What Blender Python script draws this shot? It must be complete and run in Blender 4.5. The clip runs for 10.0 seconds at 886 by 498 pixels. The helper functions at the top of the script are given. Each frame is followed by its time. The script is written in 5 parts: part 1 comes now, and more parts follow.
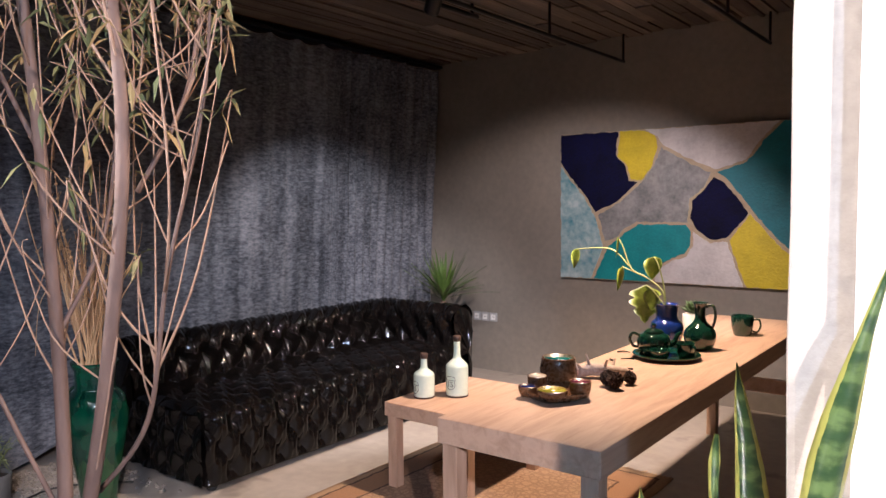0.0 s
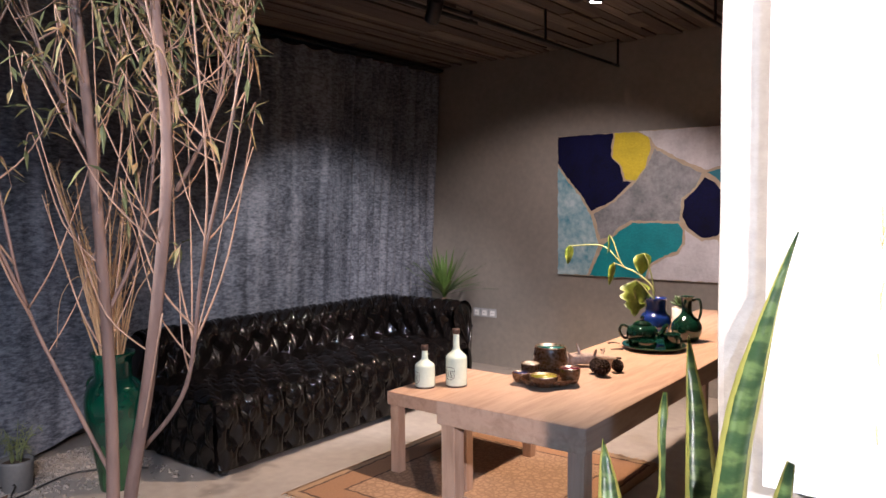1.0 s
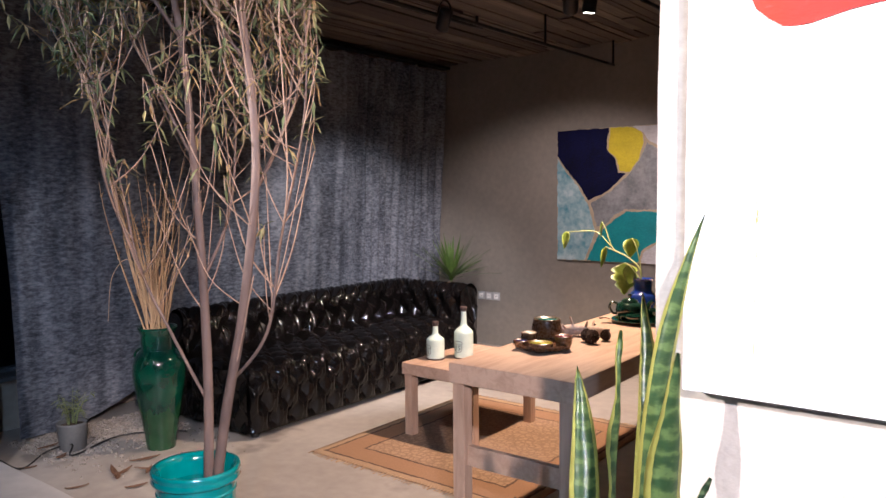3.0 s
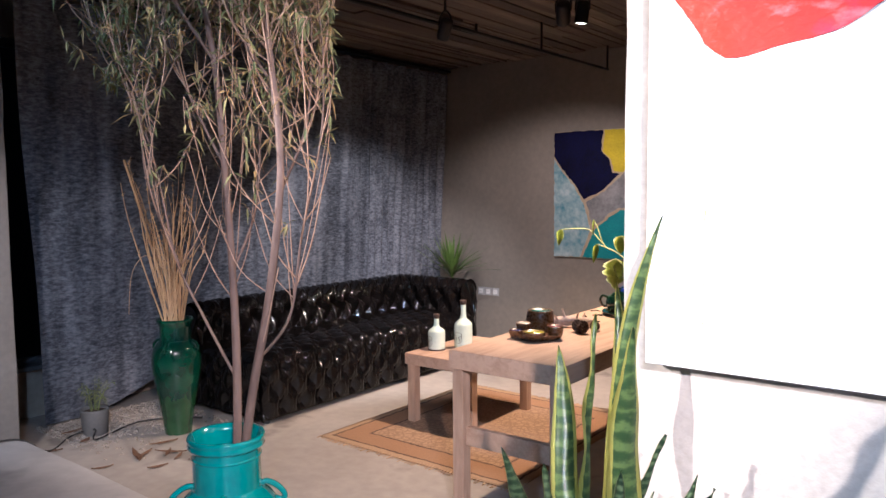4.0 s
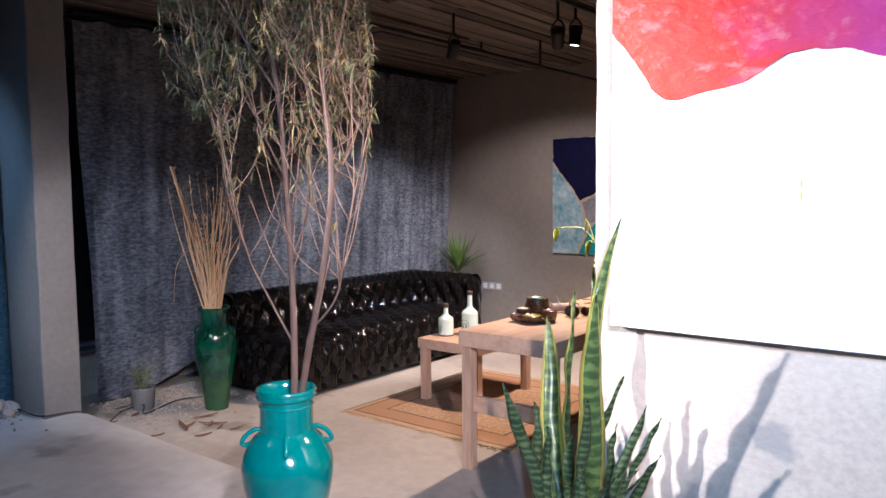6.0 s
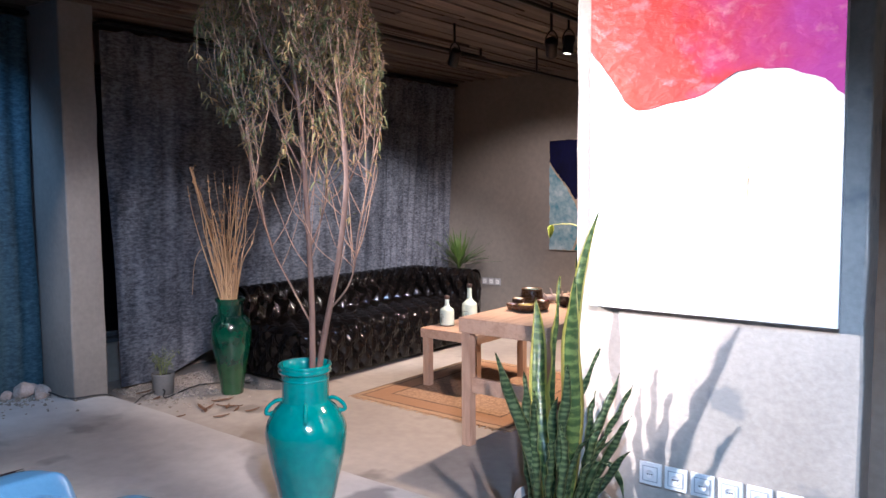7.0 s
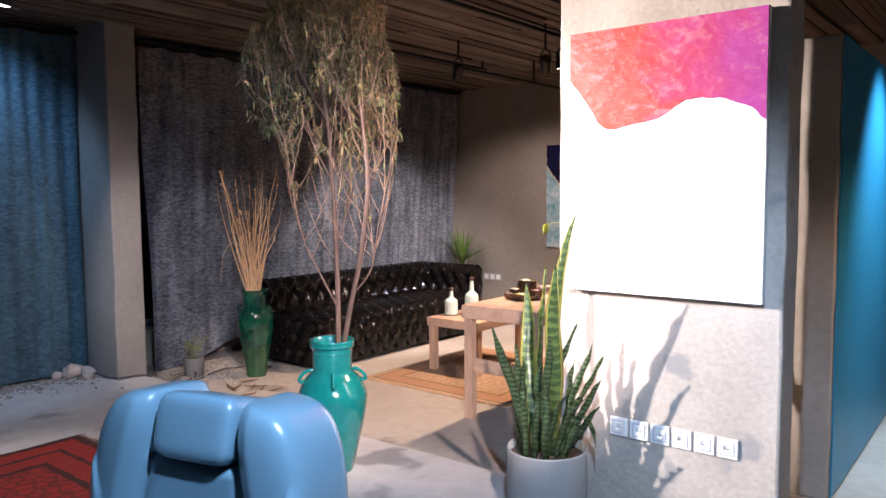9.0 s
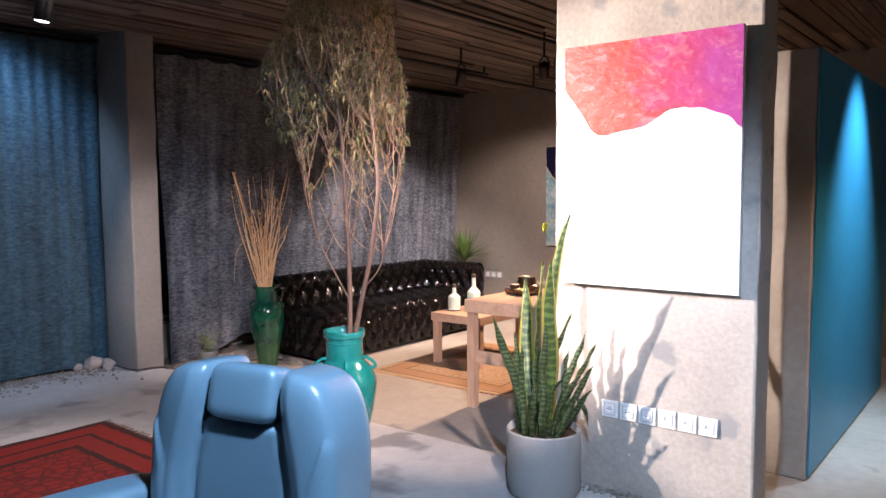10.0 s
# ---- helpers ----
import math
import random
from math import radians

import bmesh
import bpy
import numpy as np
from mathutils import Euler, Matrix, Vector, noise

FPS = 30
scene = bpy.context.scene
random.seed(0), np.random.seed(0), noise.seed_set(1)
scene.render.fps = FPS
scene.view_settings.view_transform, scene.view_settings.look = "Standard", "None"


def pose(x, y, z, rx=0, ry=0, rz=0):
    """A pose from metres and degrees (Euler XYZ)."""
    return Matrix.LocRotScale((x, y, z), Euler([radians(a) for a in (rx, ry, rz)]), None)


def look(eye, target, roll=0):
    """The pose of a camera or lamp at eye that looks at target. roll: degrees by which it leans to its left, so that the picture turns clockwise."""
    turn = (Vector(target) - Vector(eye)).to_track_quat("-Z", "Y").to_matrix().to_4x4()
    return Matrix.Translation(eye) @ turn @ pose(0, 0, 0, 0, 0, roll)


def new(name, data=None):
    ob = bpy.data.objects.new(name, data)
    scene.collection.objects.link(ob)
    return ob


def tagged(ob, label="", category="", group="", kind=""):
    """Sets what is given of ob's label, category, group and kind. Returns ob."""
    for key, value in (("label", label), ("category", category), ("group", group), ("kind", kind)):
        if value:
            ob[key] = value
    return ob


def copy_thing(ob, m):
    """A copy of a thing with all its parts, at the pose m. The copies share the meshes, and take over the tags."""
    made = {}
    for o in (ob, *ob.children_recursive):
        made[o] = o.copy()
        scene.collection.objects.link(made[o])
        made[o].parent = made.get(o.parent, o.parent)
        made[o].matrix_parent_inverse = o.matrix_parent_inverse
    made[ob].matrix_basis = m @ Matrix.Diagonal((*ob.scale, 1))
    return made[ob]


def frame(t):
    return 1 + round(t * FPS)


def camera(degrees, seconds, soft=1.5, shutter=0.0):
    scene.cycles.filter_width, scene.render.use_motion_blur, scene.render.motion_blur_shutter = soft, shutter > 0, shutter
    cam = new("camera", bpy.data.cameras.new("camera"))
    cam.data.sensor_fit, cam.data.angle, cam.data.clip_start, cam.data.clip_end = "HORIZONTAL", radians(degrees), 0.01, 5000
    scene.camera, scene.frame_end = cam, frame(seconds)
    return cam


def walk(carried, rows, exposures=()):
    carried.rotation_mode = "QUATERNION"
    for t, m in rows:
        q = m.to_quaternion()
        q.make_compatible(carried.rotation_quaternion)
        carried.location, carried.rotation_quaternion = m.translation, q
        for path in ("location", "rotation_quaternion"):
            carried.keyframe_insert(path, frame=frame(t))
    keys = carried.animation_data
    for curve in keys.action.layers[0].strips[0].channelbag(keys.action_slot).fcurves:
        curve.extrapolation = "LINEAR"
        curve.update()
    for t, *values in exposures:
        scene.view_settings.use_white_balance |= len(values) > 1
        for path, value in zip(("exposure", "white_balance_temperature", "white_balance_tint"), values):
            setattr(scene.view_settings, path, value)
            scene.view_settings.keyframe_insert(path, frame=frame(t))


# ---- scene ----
cam = camera(61.7, 10.0)
METRES, EYE, TILT, LEAN, TURN = 2.8, 1.525, 0.0, 0.0, 37.3
ROWS = [
    (0.0, 0.0, 0.0, 0.0, -0.02, -3.4, 0.42),
    (0.5, 0.0013, -0.0339, 0.0005, 0.07, -3.41, 0.45),
    (1.0, 0.0045, -0.0728, -0.0022, 0.14, -3.39, 0.44),
    (1.5, 0.005, -0.1081, -0.0032, 0.22, -3.43, 0.48),
    (2.0, 0.0023, -0.1452, -0.0047, 0.28, -3.64, 0.44),
    (2.5, -0.0039, -0.1911, -0.0026, 0.35, -3.97, 0.44),
    (4.0, -0.0046, -0.3384, 0.0033, 0.53, -4.35, 0.46),
    (4.5, -0.0054, -0.3846, 0.0081, 0.59, -4.38, 0.41),
    (5.0, -0.015, -0.4344, 0.0091, 0.63, -4.38, 0.42),
    (5.5, -0.0182, -0.4895, 0.0108, 0.71, -4.37, 0.49),
    (7.0, -0.0154, -0.6825, 0.0062, 0.89, -4.34, 0.44),
    (7.5, -0.0157, -0.7398, 0.0054, 0.96, -4.34, 0.43),
    (8.0, -0.0084, -0.7962, 0.0088, 1.02, -4.35, 0.44),
    (8.5, -0.007, -0.8428, 0.01, 1.07, -4.37, 0.39),
    (9.0, -0.0168, -0.8938, 0.0123, 1.13, -4.38, 0.38),
    (9.5, -0.021, -0.9457, 0.0136, 1.19, -4.4, 0.4),
    (10.0, -0.0207, -0.9956, 0.0144, 1.25, -4.39, 0.39),
]
walk(cam, [(t, pose(0, 0, EYE, TILT, LEAN, TURN) @ pose(METRES * x, METRES * y, METRES * z, 90 + pitch, roll, yaw)) for t, x, y, z, yaw, pitch, roll in ROWS], [(0.0, 0.0, 5800, 16), (2.5, 0.04, 5800, 16), (5.5, 0.15, 5550, 17), (7.5, 0.29, 5700, 17), (10.0, 0.46, 6450, 22)])

# ---- world and lights ----
world = bpy.data.worlds.new("night")
scene.world = world
world.use_nodes = True
world.node_tree.nodes["Background"].inputs[0].default_value = (0.35, 0.45, 0.7, 1)
world.node_tree.nodes["Background"].inputs[1].default_value = 0.02

Z_UP, Z_CEIL, Y_BACK, Y_EDGE = 0.13, 2.85, 5.65, 1.06
WARM, NEUTRAL, PALE, COOL, BLUE, BLUE_WHITE, PINKISH = (1.0, 0.69, 0.44), (1.0, 0.88, 0.77), (1.0, 0.90, 0.80), (0.50, 0.73, 1.0), (0.35, 0.65, 1.0), (0.55, 0.85, 1.0), (1.0, 0.80, 0.68)


def spot(eye, target, watts, colour, degrees, blend=0.5, size=0.04):
    data = bpy.data.lights.new("spot_beam", "SPOT")
    data.energy, data.color, data.spot_size, data.spot_blend, data.shadow_soft_size = watts, colour, radians(degrees), blend, size
    ob = new("spot_beam", data)
    way = (Vector(target) - Vector(eye)).normalized()
    ob.matrix_world = look(tuple(Vector(eye) + way * 0.02), target)
    return ob


# Track heads: where the glass of each stands, where it aims, its power, colour and beam.
HEADS = [
    ((-1.64, 3.49, 2.575), (-2.0, 3.5, 0.0), 430, WARM, 104, True),
    ((-2.46, 3.14, 2.54), (-4.25, 4.25, 0.30), 205, NEUTRAL, 72, False),
    ((-1.55, 3.10, 2.50), (-2.9, 5.6, 0.10), 270, PINKISH, 78, False),
    ((-3.30, -2.05, 2.60), (0.58, 0.96, 1.42), 2050, PALE, 31, True),
    ((-3.56, -0.34, 2.64), (-4.35, -0.25, 1.9), 55, BLUE, 110, True),
    ((1.20, -1.40, 2.64), (-0.45, -0.25, 0.2), 320, COOL, 100, True),
    ((1.30, 3.02, 2.70), (0.75, 3.0, 1.15), 330, BLUE_WHITE, 66, True),
    ((-1.95, -0.65, 2.62), (-4.2, 2.35, 0.20), 200, NEUTRAL, 42, True),
    ((-2.20, -0.575, 2.41), (-2.42, -0.85, 0.0), 60, NEUTRAL, 56, True),
    ((-0.35, 2.05, 2.64), (-1.55, 0.85, 1.7), 190, WARM, 70, True),
    # Unseen extra head, added only to warm the floor right of the column.
    ((2.3, 1.4, 2.64), (1.5, 2.8, 0.0), 130, WARM, 80, True),
    ((1.76, -1.35, 2.62), (-2.45, 2.45, 0.20), 920, PINKISH, 36, True),
]
for eye, target, watts, colour, degrees, lit in HEADS:
    spot(eye, target, watts, colour, degrees, 1.0 if colour == BLUE_WHITE else 0.5)

# ---- materials ----
MATS = {}


def ramp(nt, fac, stops):
    r = nt.nodes.new("ShaderNodeValToRGB")
    while len(r.color_ramp.elements) < len(stops):
        r.color_ramp.elements.new(0.5)
    for e, (p, c) in zip(r.color_ramp.elements, stops):
        e.position, e.color = p, (*c, 1)
    nt.links.new(fac, r.inputs[0])
    return r.outputs[0]


def mixc(nt, fac, a, b, mode="MIX"):
    m = nt.nodes.new("ShaderNodeMix")
    m.data_type, m.blend_type = "RGBA", mode
    for sock, v in ((m.inputs[0], fac), (m.inputs[6], a), (m.inputs[7], b)):
        if isinstance(v, (int, float)):
            sock.default_value = v
        elif isinstance(v, tuple):
            sock.default_value = (*v, 1)
        else:
            nt.links.new(v, sock)
    return m.outputs[2]


def tex(nt, kind, scale=5.0, stretch=(1, 1, 1), coord="Object", detail=4.0, **kw):
    t = nt.nodes.new("ShaderNodeTex" + kind)
    c = nt.nodes.new("ShaderNodeTexCoord")
    m = nt.nodes.new("ShaderNodeMapping")
    m.inputs["Scale"].default_value = stretch
    nt.links.new(c.outputs[coord], m.inputs[0])
    nt.links.new(m.outputs[0], t.inputs["Vector"])
    if "Scale" in t.inputs:
        t.inputs["Scale"].default_value = scale
    if "Detail" in t.inputs:
        t.inputs["Detail"].default_value = detail
    for k, v in kw.items():
        t.inputs[k].default_value = v
    return t


def math_node(nt, op, a, b=None, c=None):
    m = nt.nodes.new("ShaderNodeMath")
    m.operation = op
    for i, v in enumerate((a, b, c)):
        if v is None:
            continue
        if isinstance(v, (int, float)):
            m.inputs[i].default_value = v
        else:
            nt.links.new(v, m.inputs[i])
    return m.outputs[0]


def blank(name, rough=0.5, metal=0.0, coat=0.0, sheen=0.0):
    m = bpy.data.materials.new(name)
    m.use_nodes = True
    b = m.node_tree.nodes["Principled BSDF"]
    b.inputs["Roughness"].default_value, b.inputs["Metallic"].default_value = rough, metal
    b.inputs["Coat Weight"].default_value = coat
    b.inputs["Sheen Weight"].default_value = sheen
    MATS[name] = m
    return m, m.node_tree, b


def bump(nt, b, height, strength=0.3, dist=0.01):
    n = nt.nodes.new("ShaderNodeBump")
    n.inputs["Strength"].default_value, n.inputs["Distance"].default_value = strength, dist
    nt.links.new(height, n.inputs["Height"])
    nt.links.new(n.outputs[0], b.inputs["Normal"])


def surface(name, dark, light, rough=0.5, big=1.5, fine=30.0, stretch=(1, 1, 1), metal=0.0, coat=0.0, relief=0.15, rough_var=0.12, spots=None):
    """A surface with variation at two scales, uneven gloss and a fine relief."""
    m, nt, b = blank(name, rough, metal, coat)
    n1, n2 = tex(nt, "Noise", big, stretch, detail=5.0), tex(nt, "Noise", fine, stretch, detail=6.0)
    f = math_node(nt, "ADD", math_node(nt, "MULTIPLY", n1.outputs[0], 0.62), math_node(nt, "MULTIPLY", n2.outputs[0], 0.38))
    col = ramp(nt, f, [(0.32, dark), (0.66, light)])
    if spots:
        n3 = tex(nt, "Noise", spots[1], detail=3.0)
        col = mixc(nt, ramp(nt, n3.outputs[0], [(spots[2], (0, 0, 0)), (spots[2] + 0.07, (1, 1, 1))]), col, spots[0])
    nt.links.new(col, b.inputs["Base Color"])
    nt.links.new(math_node(nt, "ADD", rough - rough_var, math_node(nt, "MULTIPLY", n2.outputs[0], 2 * rough_var)), b.inputs["Roughness"])
    if relief:
        bump(nt, b, n2.outputs[0], relief)
    return m


concrete_floor = surface("concrete_floor", (0.25, 0.225, 0.20), (0.42, 0.385, 0.345), 0.5, 1.3, 14, relief=0.1, spots=((0.22, 0.20, 0.18), 2.6, 0.62))
screed = surface("screed", (0.34, 0.33, 0.325), (0.54, 0.525, 0.51), 0.5, 1.6, 12, relief=0.12, spots=((0.25, 0.24, 0.24), 2.1, 0.58))
plaster = surface("grey_plaster", (0.17, 0.155, 0.135), (0.25, 0.225, 0.195), 0.72, 1.1, 22, relief=0.12)
plaster_col = surface("column_plaster", (0.32, 0.28, 0.24), (0.49, 0.435, 0.375), 0.78, 2.4, 45, relief=0.35, spots=((0.27, 0.26, 0.245), 5.5, 0.60))
column_grey = surface("column_grey_render", (0.17, 0.16, 0.15), (0.25, 0.235, 0.218), 0.78, 1.4, 30, relief=0.2)
rough_plaster = surface("rough_plaster", (0.24, 0.20, 0.165), (0.34, 0.295, 0.245), 0.85, 2.0, 26, relief=0.35)
blue_paint = surface("blue_wall_paint", (0.010, 0.15, 0.26), (0.020, 0.21, 0.36), 0.42, 1.2, 40, relief=0.1)
dark_metal = surface("dark_metal", (0.012, 0.012, 0.013), (0.03, 0.03, 0.032), 0.45, 4, 60, metal=0.6, relief=0.05)
grey_metal = surface("grey_steel", (0.16, 0.16, 0.165), (0.24, 0.24, 0.245), 0.35, 6, 80, metal=0.8, relief=0.05)
frame_paint = surface("window_frame_paint", (0.05, 0.055, 0.06), (0.09, 0.095, 0.10), 0.5, 4, 60)
void_dark = surface("night_backdrop", (0.004, 0.004, 0.005), (0.012, 0.011, 0.011), 0.9, 2, 9)
teal_glaze = surface("teal_glaze", (0.0, 0.125, 0.125), (0.005, 0.20, 0.19), 0.12, 4, 30, coat=1.0, relief=0.03, rough_var=0.05)
navy_glaze = surface("blue_glaze", (0.006, 0.015, 0.10), (0.012, 0.04, 0.24), 0.12, 9, 50, coat=1.0, relief=0.03, rough_var=0.04)
green_dark_glaze = surface("dark_green_glaze", (0.002, 0.012, 0.008), (0.006, 0.05, 0.032), 0.1, 12, 50, coat=1.0, relief=0.03, rough_var=0.04)
mint_glaze = surface("mint_glaze", (0.52, 0.64, 0.57), (0.64, 0.75, 0.67), 0.22, 9, 60, coat=0.6, relief=0.04)
brown_glaze = surface("brown_stoneware", (0.055, 0.025, 0.012), (0.17, 0.075, 0.03), 0.28, 16, 80, coat=0.4, relief=0.15)
cork_brown = surface("brown_rim", (0.03, 0.018, 0.014), (0.06, 0.035, 0.028), 0.5, 9, 60)
white_glaze = surface("white_glaze", (0.62, 0.60, 0.54), (0.75, 0.73, 0.66), 0.25, 9, 60, coat=0.5)
yellow_glaze = surface("yellow_glaze", (0.35, 0.33, 0.03), (0.55, 0.50, 0.06), 0.2, 9, 60, coat=0.6)
plum_glaze = surface("plum_glaze", (0.10, 0.008, 0.03), (0.18, 0.015, 0.05), 0.2, 9, 60, coat=0.6)
pot_grey = surface("grey_planter", (0.27, 0.265, 0.255), (0.33, 0.325, 0.31), 0.55, 3, 60, relief=0.05)
pot_dark = surface("dark_grey_pot", (0.11, 0.11, 0.11), (0.16, 0.16, 0.155), 0.6, 5, 60)
soil = surface("soil", (0.03, 0.02, 0.014), (0.10, 0.065, 0.045), 0.95, 14, 70, relief=0.8)
bark = surface("bark", (0.07, 0.042, 0.034), (0.165, 0.105, 0.08), 0.75, 9, 60, (1, 1, 0.3), relief=0.4)
twig_mat = surface("twig_bark", (0.17, 0.10, 0.07), (0.33, 0.21, 0.14), 0.7, 8, 50, relief=0.2)
straw = surface("dry_cane", (0.30, 0.17, 0.085), (0.62, 0.42, 0.24), 0.6, 7, 60, (1, 1, 0.25), relief=0.25)
yucca_leaf = surface("yucca_leaf", (0.035, 0.075, 0.012), (0.10, 0.17, 0.04), 0.42, 6, 40, relief=0.1)
vine_leaf = surface("vine_leaf", (0.10, 0.16, 0.015), (0.26, 0.32, 0.05), 0.38, 14, 60, relief=0.1)
vine_stem = surface("vine_stem", (0.20, 0.24, 0.07), (0.32, 0.34, 0.14), 0.5, 14, 60)
succulent = surface("succulent_leaf", (0.012, 0.03, 0.010), (0.04, 0.08, 0.02), 0.4, 14, 60)
pale_leaf = surface("pale_plant_leaf", (0.07, 0.10, 0.035), (0.20, 0.23, 0.09), 0.5, 14, 60)
dead_leaf = surface("dead_leaf", (0.08, 0.04, 0.022), (0.17, 0.09, 0.05), 0.8, 14, 60)
gravel_mat = surface("gravel", (0.16, 0.14, 0.12), (0.36, 0.32, 0.28), 0.9, 20, 90, relief=0.3)
white_plastic = surface("white_plastic", (0.74, 0.74, 0.73), (0.80, 0.80, 0.79), 0.32, 4, 60, relief=0.02)
grey_plastic = surface("silver_grey_plastic", (0.33, 0.34, 0.35), (0.42, 0.43, 0.44), 0.35, 4, 60, relief=0.02)
black_plastic = surface("black_plastic", (0.012, 0.012, 0.012), (0.022, 0.022, 0.022), 0.5, 6, 60)
canvas_white = surface("white_canvas", (0.76, 0.75, 0.72), (0.84, 0.83, 0.81), 0.7, 5, 90, relief=0.25)
ochre_drip = surface("ochre_paint_drip", (0.42, 0.30, 0.12), (0.60, 0.46, 0.22), 0.6, 30, 90, relief=0.3)
canvas_beige = surface("beige_ground", (0.33, 0.26, 0.18), (0.44, 0.36, 0.26), 0.75, 12, 80, relief=0.5)
p_navy = surface("navy_paint", (0.0015, 0.0015, 0.011), (0.004, 0.005, 0.04), 0.75, 5, 60, relief=0.5)
p_navy.node_tree.nodes["Principled BSDF"].inputs["Specular IOR Level"].default_value = 0.15
p_yellow = surface("yellow_paint", (0.42, 0.34, 0.006), (0.58, 0.47, 0.012), 0.5, 9, 60, relief=0.6)
p_grey = surface("grey_paint", (0.11, 0.115, 0.125), (0.27, 0.275, 0.285), 0.55, 9, 40, relief=0.7)
p_teal = surface("teal_paint", (0.0, 0.16, 0.19), (0.006, 0.24, 0.27), 0.5, 7, 50, relief=0.4)
p_tealdark = surface("deep_teal_paint", (0.0, 0.115, 0.16), (0.004, 0.18, 0.235), 0.5, 6, 50, relief=0.4)
p_light = surface("pale_blue_paint", (0.03, 0.19, 0.26), (0.42, 0.52, 0.54), 0.55, 9, 22, relief=0.6)
p_white = surface("off_white_paint", (0.40, 0.385, 0.40), (0.58, 0.565, 0.58), 0.6, 6, 40, relief=0.6)
chair_leather = surface("blue_leather", (0.105, 0.195, 0.25), (0.13, 0.23, 0.29), 0.30, 3, 160, coat=0.6, relief=0.03, rough_var=0.05)
chrome = surface("chrome", (0.6, 0.6, 0.6), (0.7, 0.7, 0.7), 0.12, 4, 60, metal=1.0, relief=0.0)
pine_cone = surface("pine_cone", (0.02, 0.010, 0.007), (0.06, 0.03, 0.02), 0.8, 30, 90)
driftwood = surface("pale_driftwood", (0.36, 0.27, 0.22), (0.58, 0.48, 0.42), 0.8, 18, 80, relief=0.5)


def leather_black():
    m, nt, b = blank("black_patent_leather", 0.12)
    w = tex(nt, "Noise", 9.0, detail=3.0)
    wrinkle = tex(nt, "Noise", 24.0, detail=2.0)
    nt.links.new(ramp(nt, w.outputs[0], [(0.3, (0.002, 0.002, 0.002)), (0.7, (0.005, 0.004, 0.004))]), b.inputs["Base Color"])
    nt.links.new(math_node(nt, "ADD", 0.08, math_node(nt, "MULTIPLY", w.outputs[0], 0.06)), b.inputs["Roughness"])
    b.inputs["Specular IOR Level"].default_value = 0.28
    bump(nt, b, wrinkle.outputs[0], 0.18, 0.01)
    return m


def velvet(name, dark, mid, light):
    """Crushed velvet: short level streaks of pile, cloudy patches and faint upright bands."""
    m, nt, b = blank(name, 0.75, sheen=0.2)
    s = tex(nt, "Noise", 42.0, (1, 0.5, 1.3), detail=9.0, Roughness=0.72)
    v = tex(nt, "Noise", 4.5, (1, 1.9, 0.25), detail=4.0)
    c = tex(nt, "Noise", 5.0, (1, 0.8, 1.2), detail=5.0, Roughness=0.65)
    f = math_node(nt, "ADD", math_node(nt, "MULTIPLY", s.outputs[0], 0.56), math_node(nt, "MULTIPLY", v.outputs[0], 0.28))
    f = math_node(nt, "ADD", f, math_node(nt, "MULTIPLY", c.outputs[0], 0.16))
    nt.links.new(ramp(nt, f, [(0.40, dark), (0.48, mid), (0.61, light)]), b.inputs["Base Color"])
    nt.links.new(math_node(nt, "SUBTRACT", 1.05, math_node(nt, "MULTIPLY", s.outputs[0], 0.7)), b.inputs["Roughness"])
    b.inputs["Sheen Roughness"].default_value = 0.4
    bump(nt, b, s.outputs[0], 0.5, 0.008)
    return m


def oak(name, dark, light, stretch):
    m, nt, b = blank(name, 0.48)
    g = tex(nt, "Noise", 9.0, stretch, detail=7.0, Roughness=0.6, Distortion=0.6)
    k = tex(nt, "Noise", 1.8, stretch, detail=2.0)
    f = math_node(nt, "ADD", math_node(nt, "MULTIPLY", g.outputs[0], 0.65), math_node(nt, "MULTIPLY", k.outputs[0], 0.35))
    nt.links.new(ramp(nt, f, [(0.3, dark), (0.55, light), (0.72, tuple(0.86 * c for c in light))]), b.inputs["Base Color"])
    bump(nt, b, g.outputs[0], 0.12, 0.004)
    return m


def green_vase_glaze():
    """Dark green upper glaze that runs in tongues over a lighter foot."""
    m, nt, b = blank("green_two_tone_glaze", 0.14, coat=0.4)
    c = nt.nodes.new("ShaderNodeTexCoord")
    sep = nt.nodes.new("ShaderNodeSeparateXYZ")
    nt.links.new(c.outputs["Object"], sep.inputs[0])
    run = tex(nt, "Noise", 16.0, (1, 1, 0.12), detail=2.0)
    edge = math_node(nt, "ADD", sep.outputs[2], math_node(nt, "MULTIPLY", math_node(nt, "SUBTRACT", run.outputs[0], 0.5), 0.22))
    n = tex(nt, "Noise", 7.0, detail=4.0)
    up = ramp(nt, n.outputs[0], [(0.35, (0.0, 0.017, 0.014)), (0.65, (0.003, 0.055, 0.030))])
    low = ramp(nt, n.outputs[0], [(0.35, (0.008, 0.042, 0.018)), (0.65, (0.018, 0.07, 0.028))])
    nt.links.new(mixc(nt, math_node(nt, "GREATER_THAN", edge, 0.27), low, up), b.inputs["Base Color"])
    return m


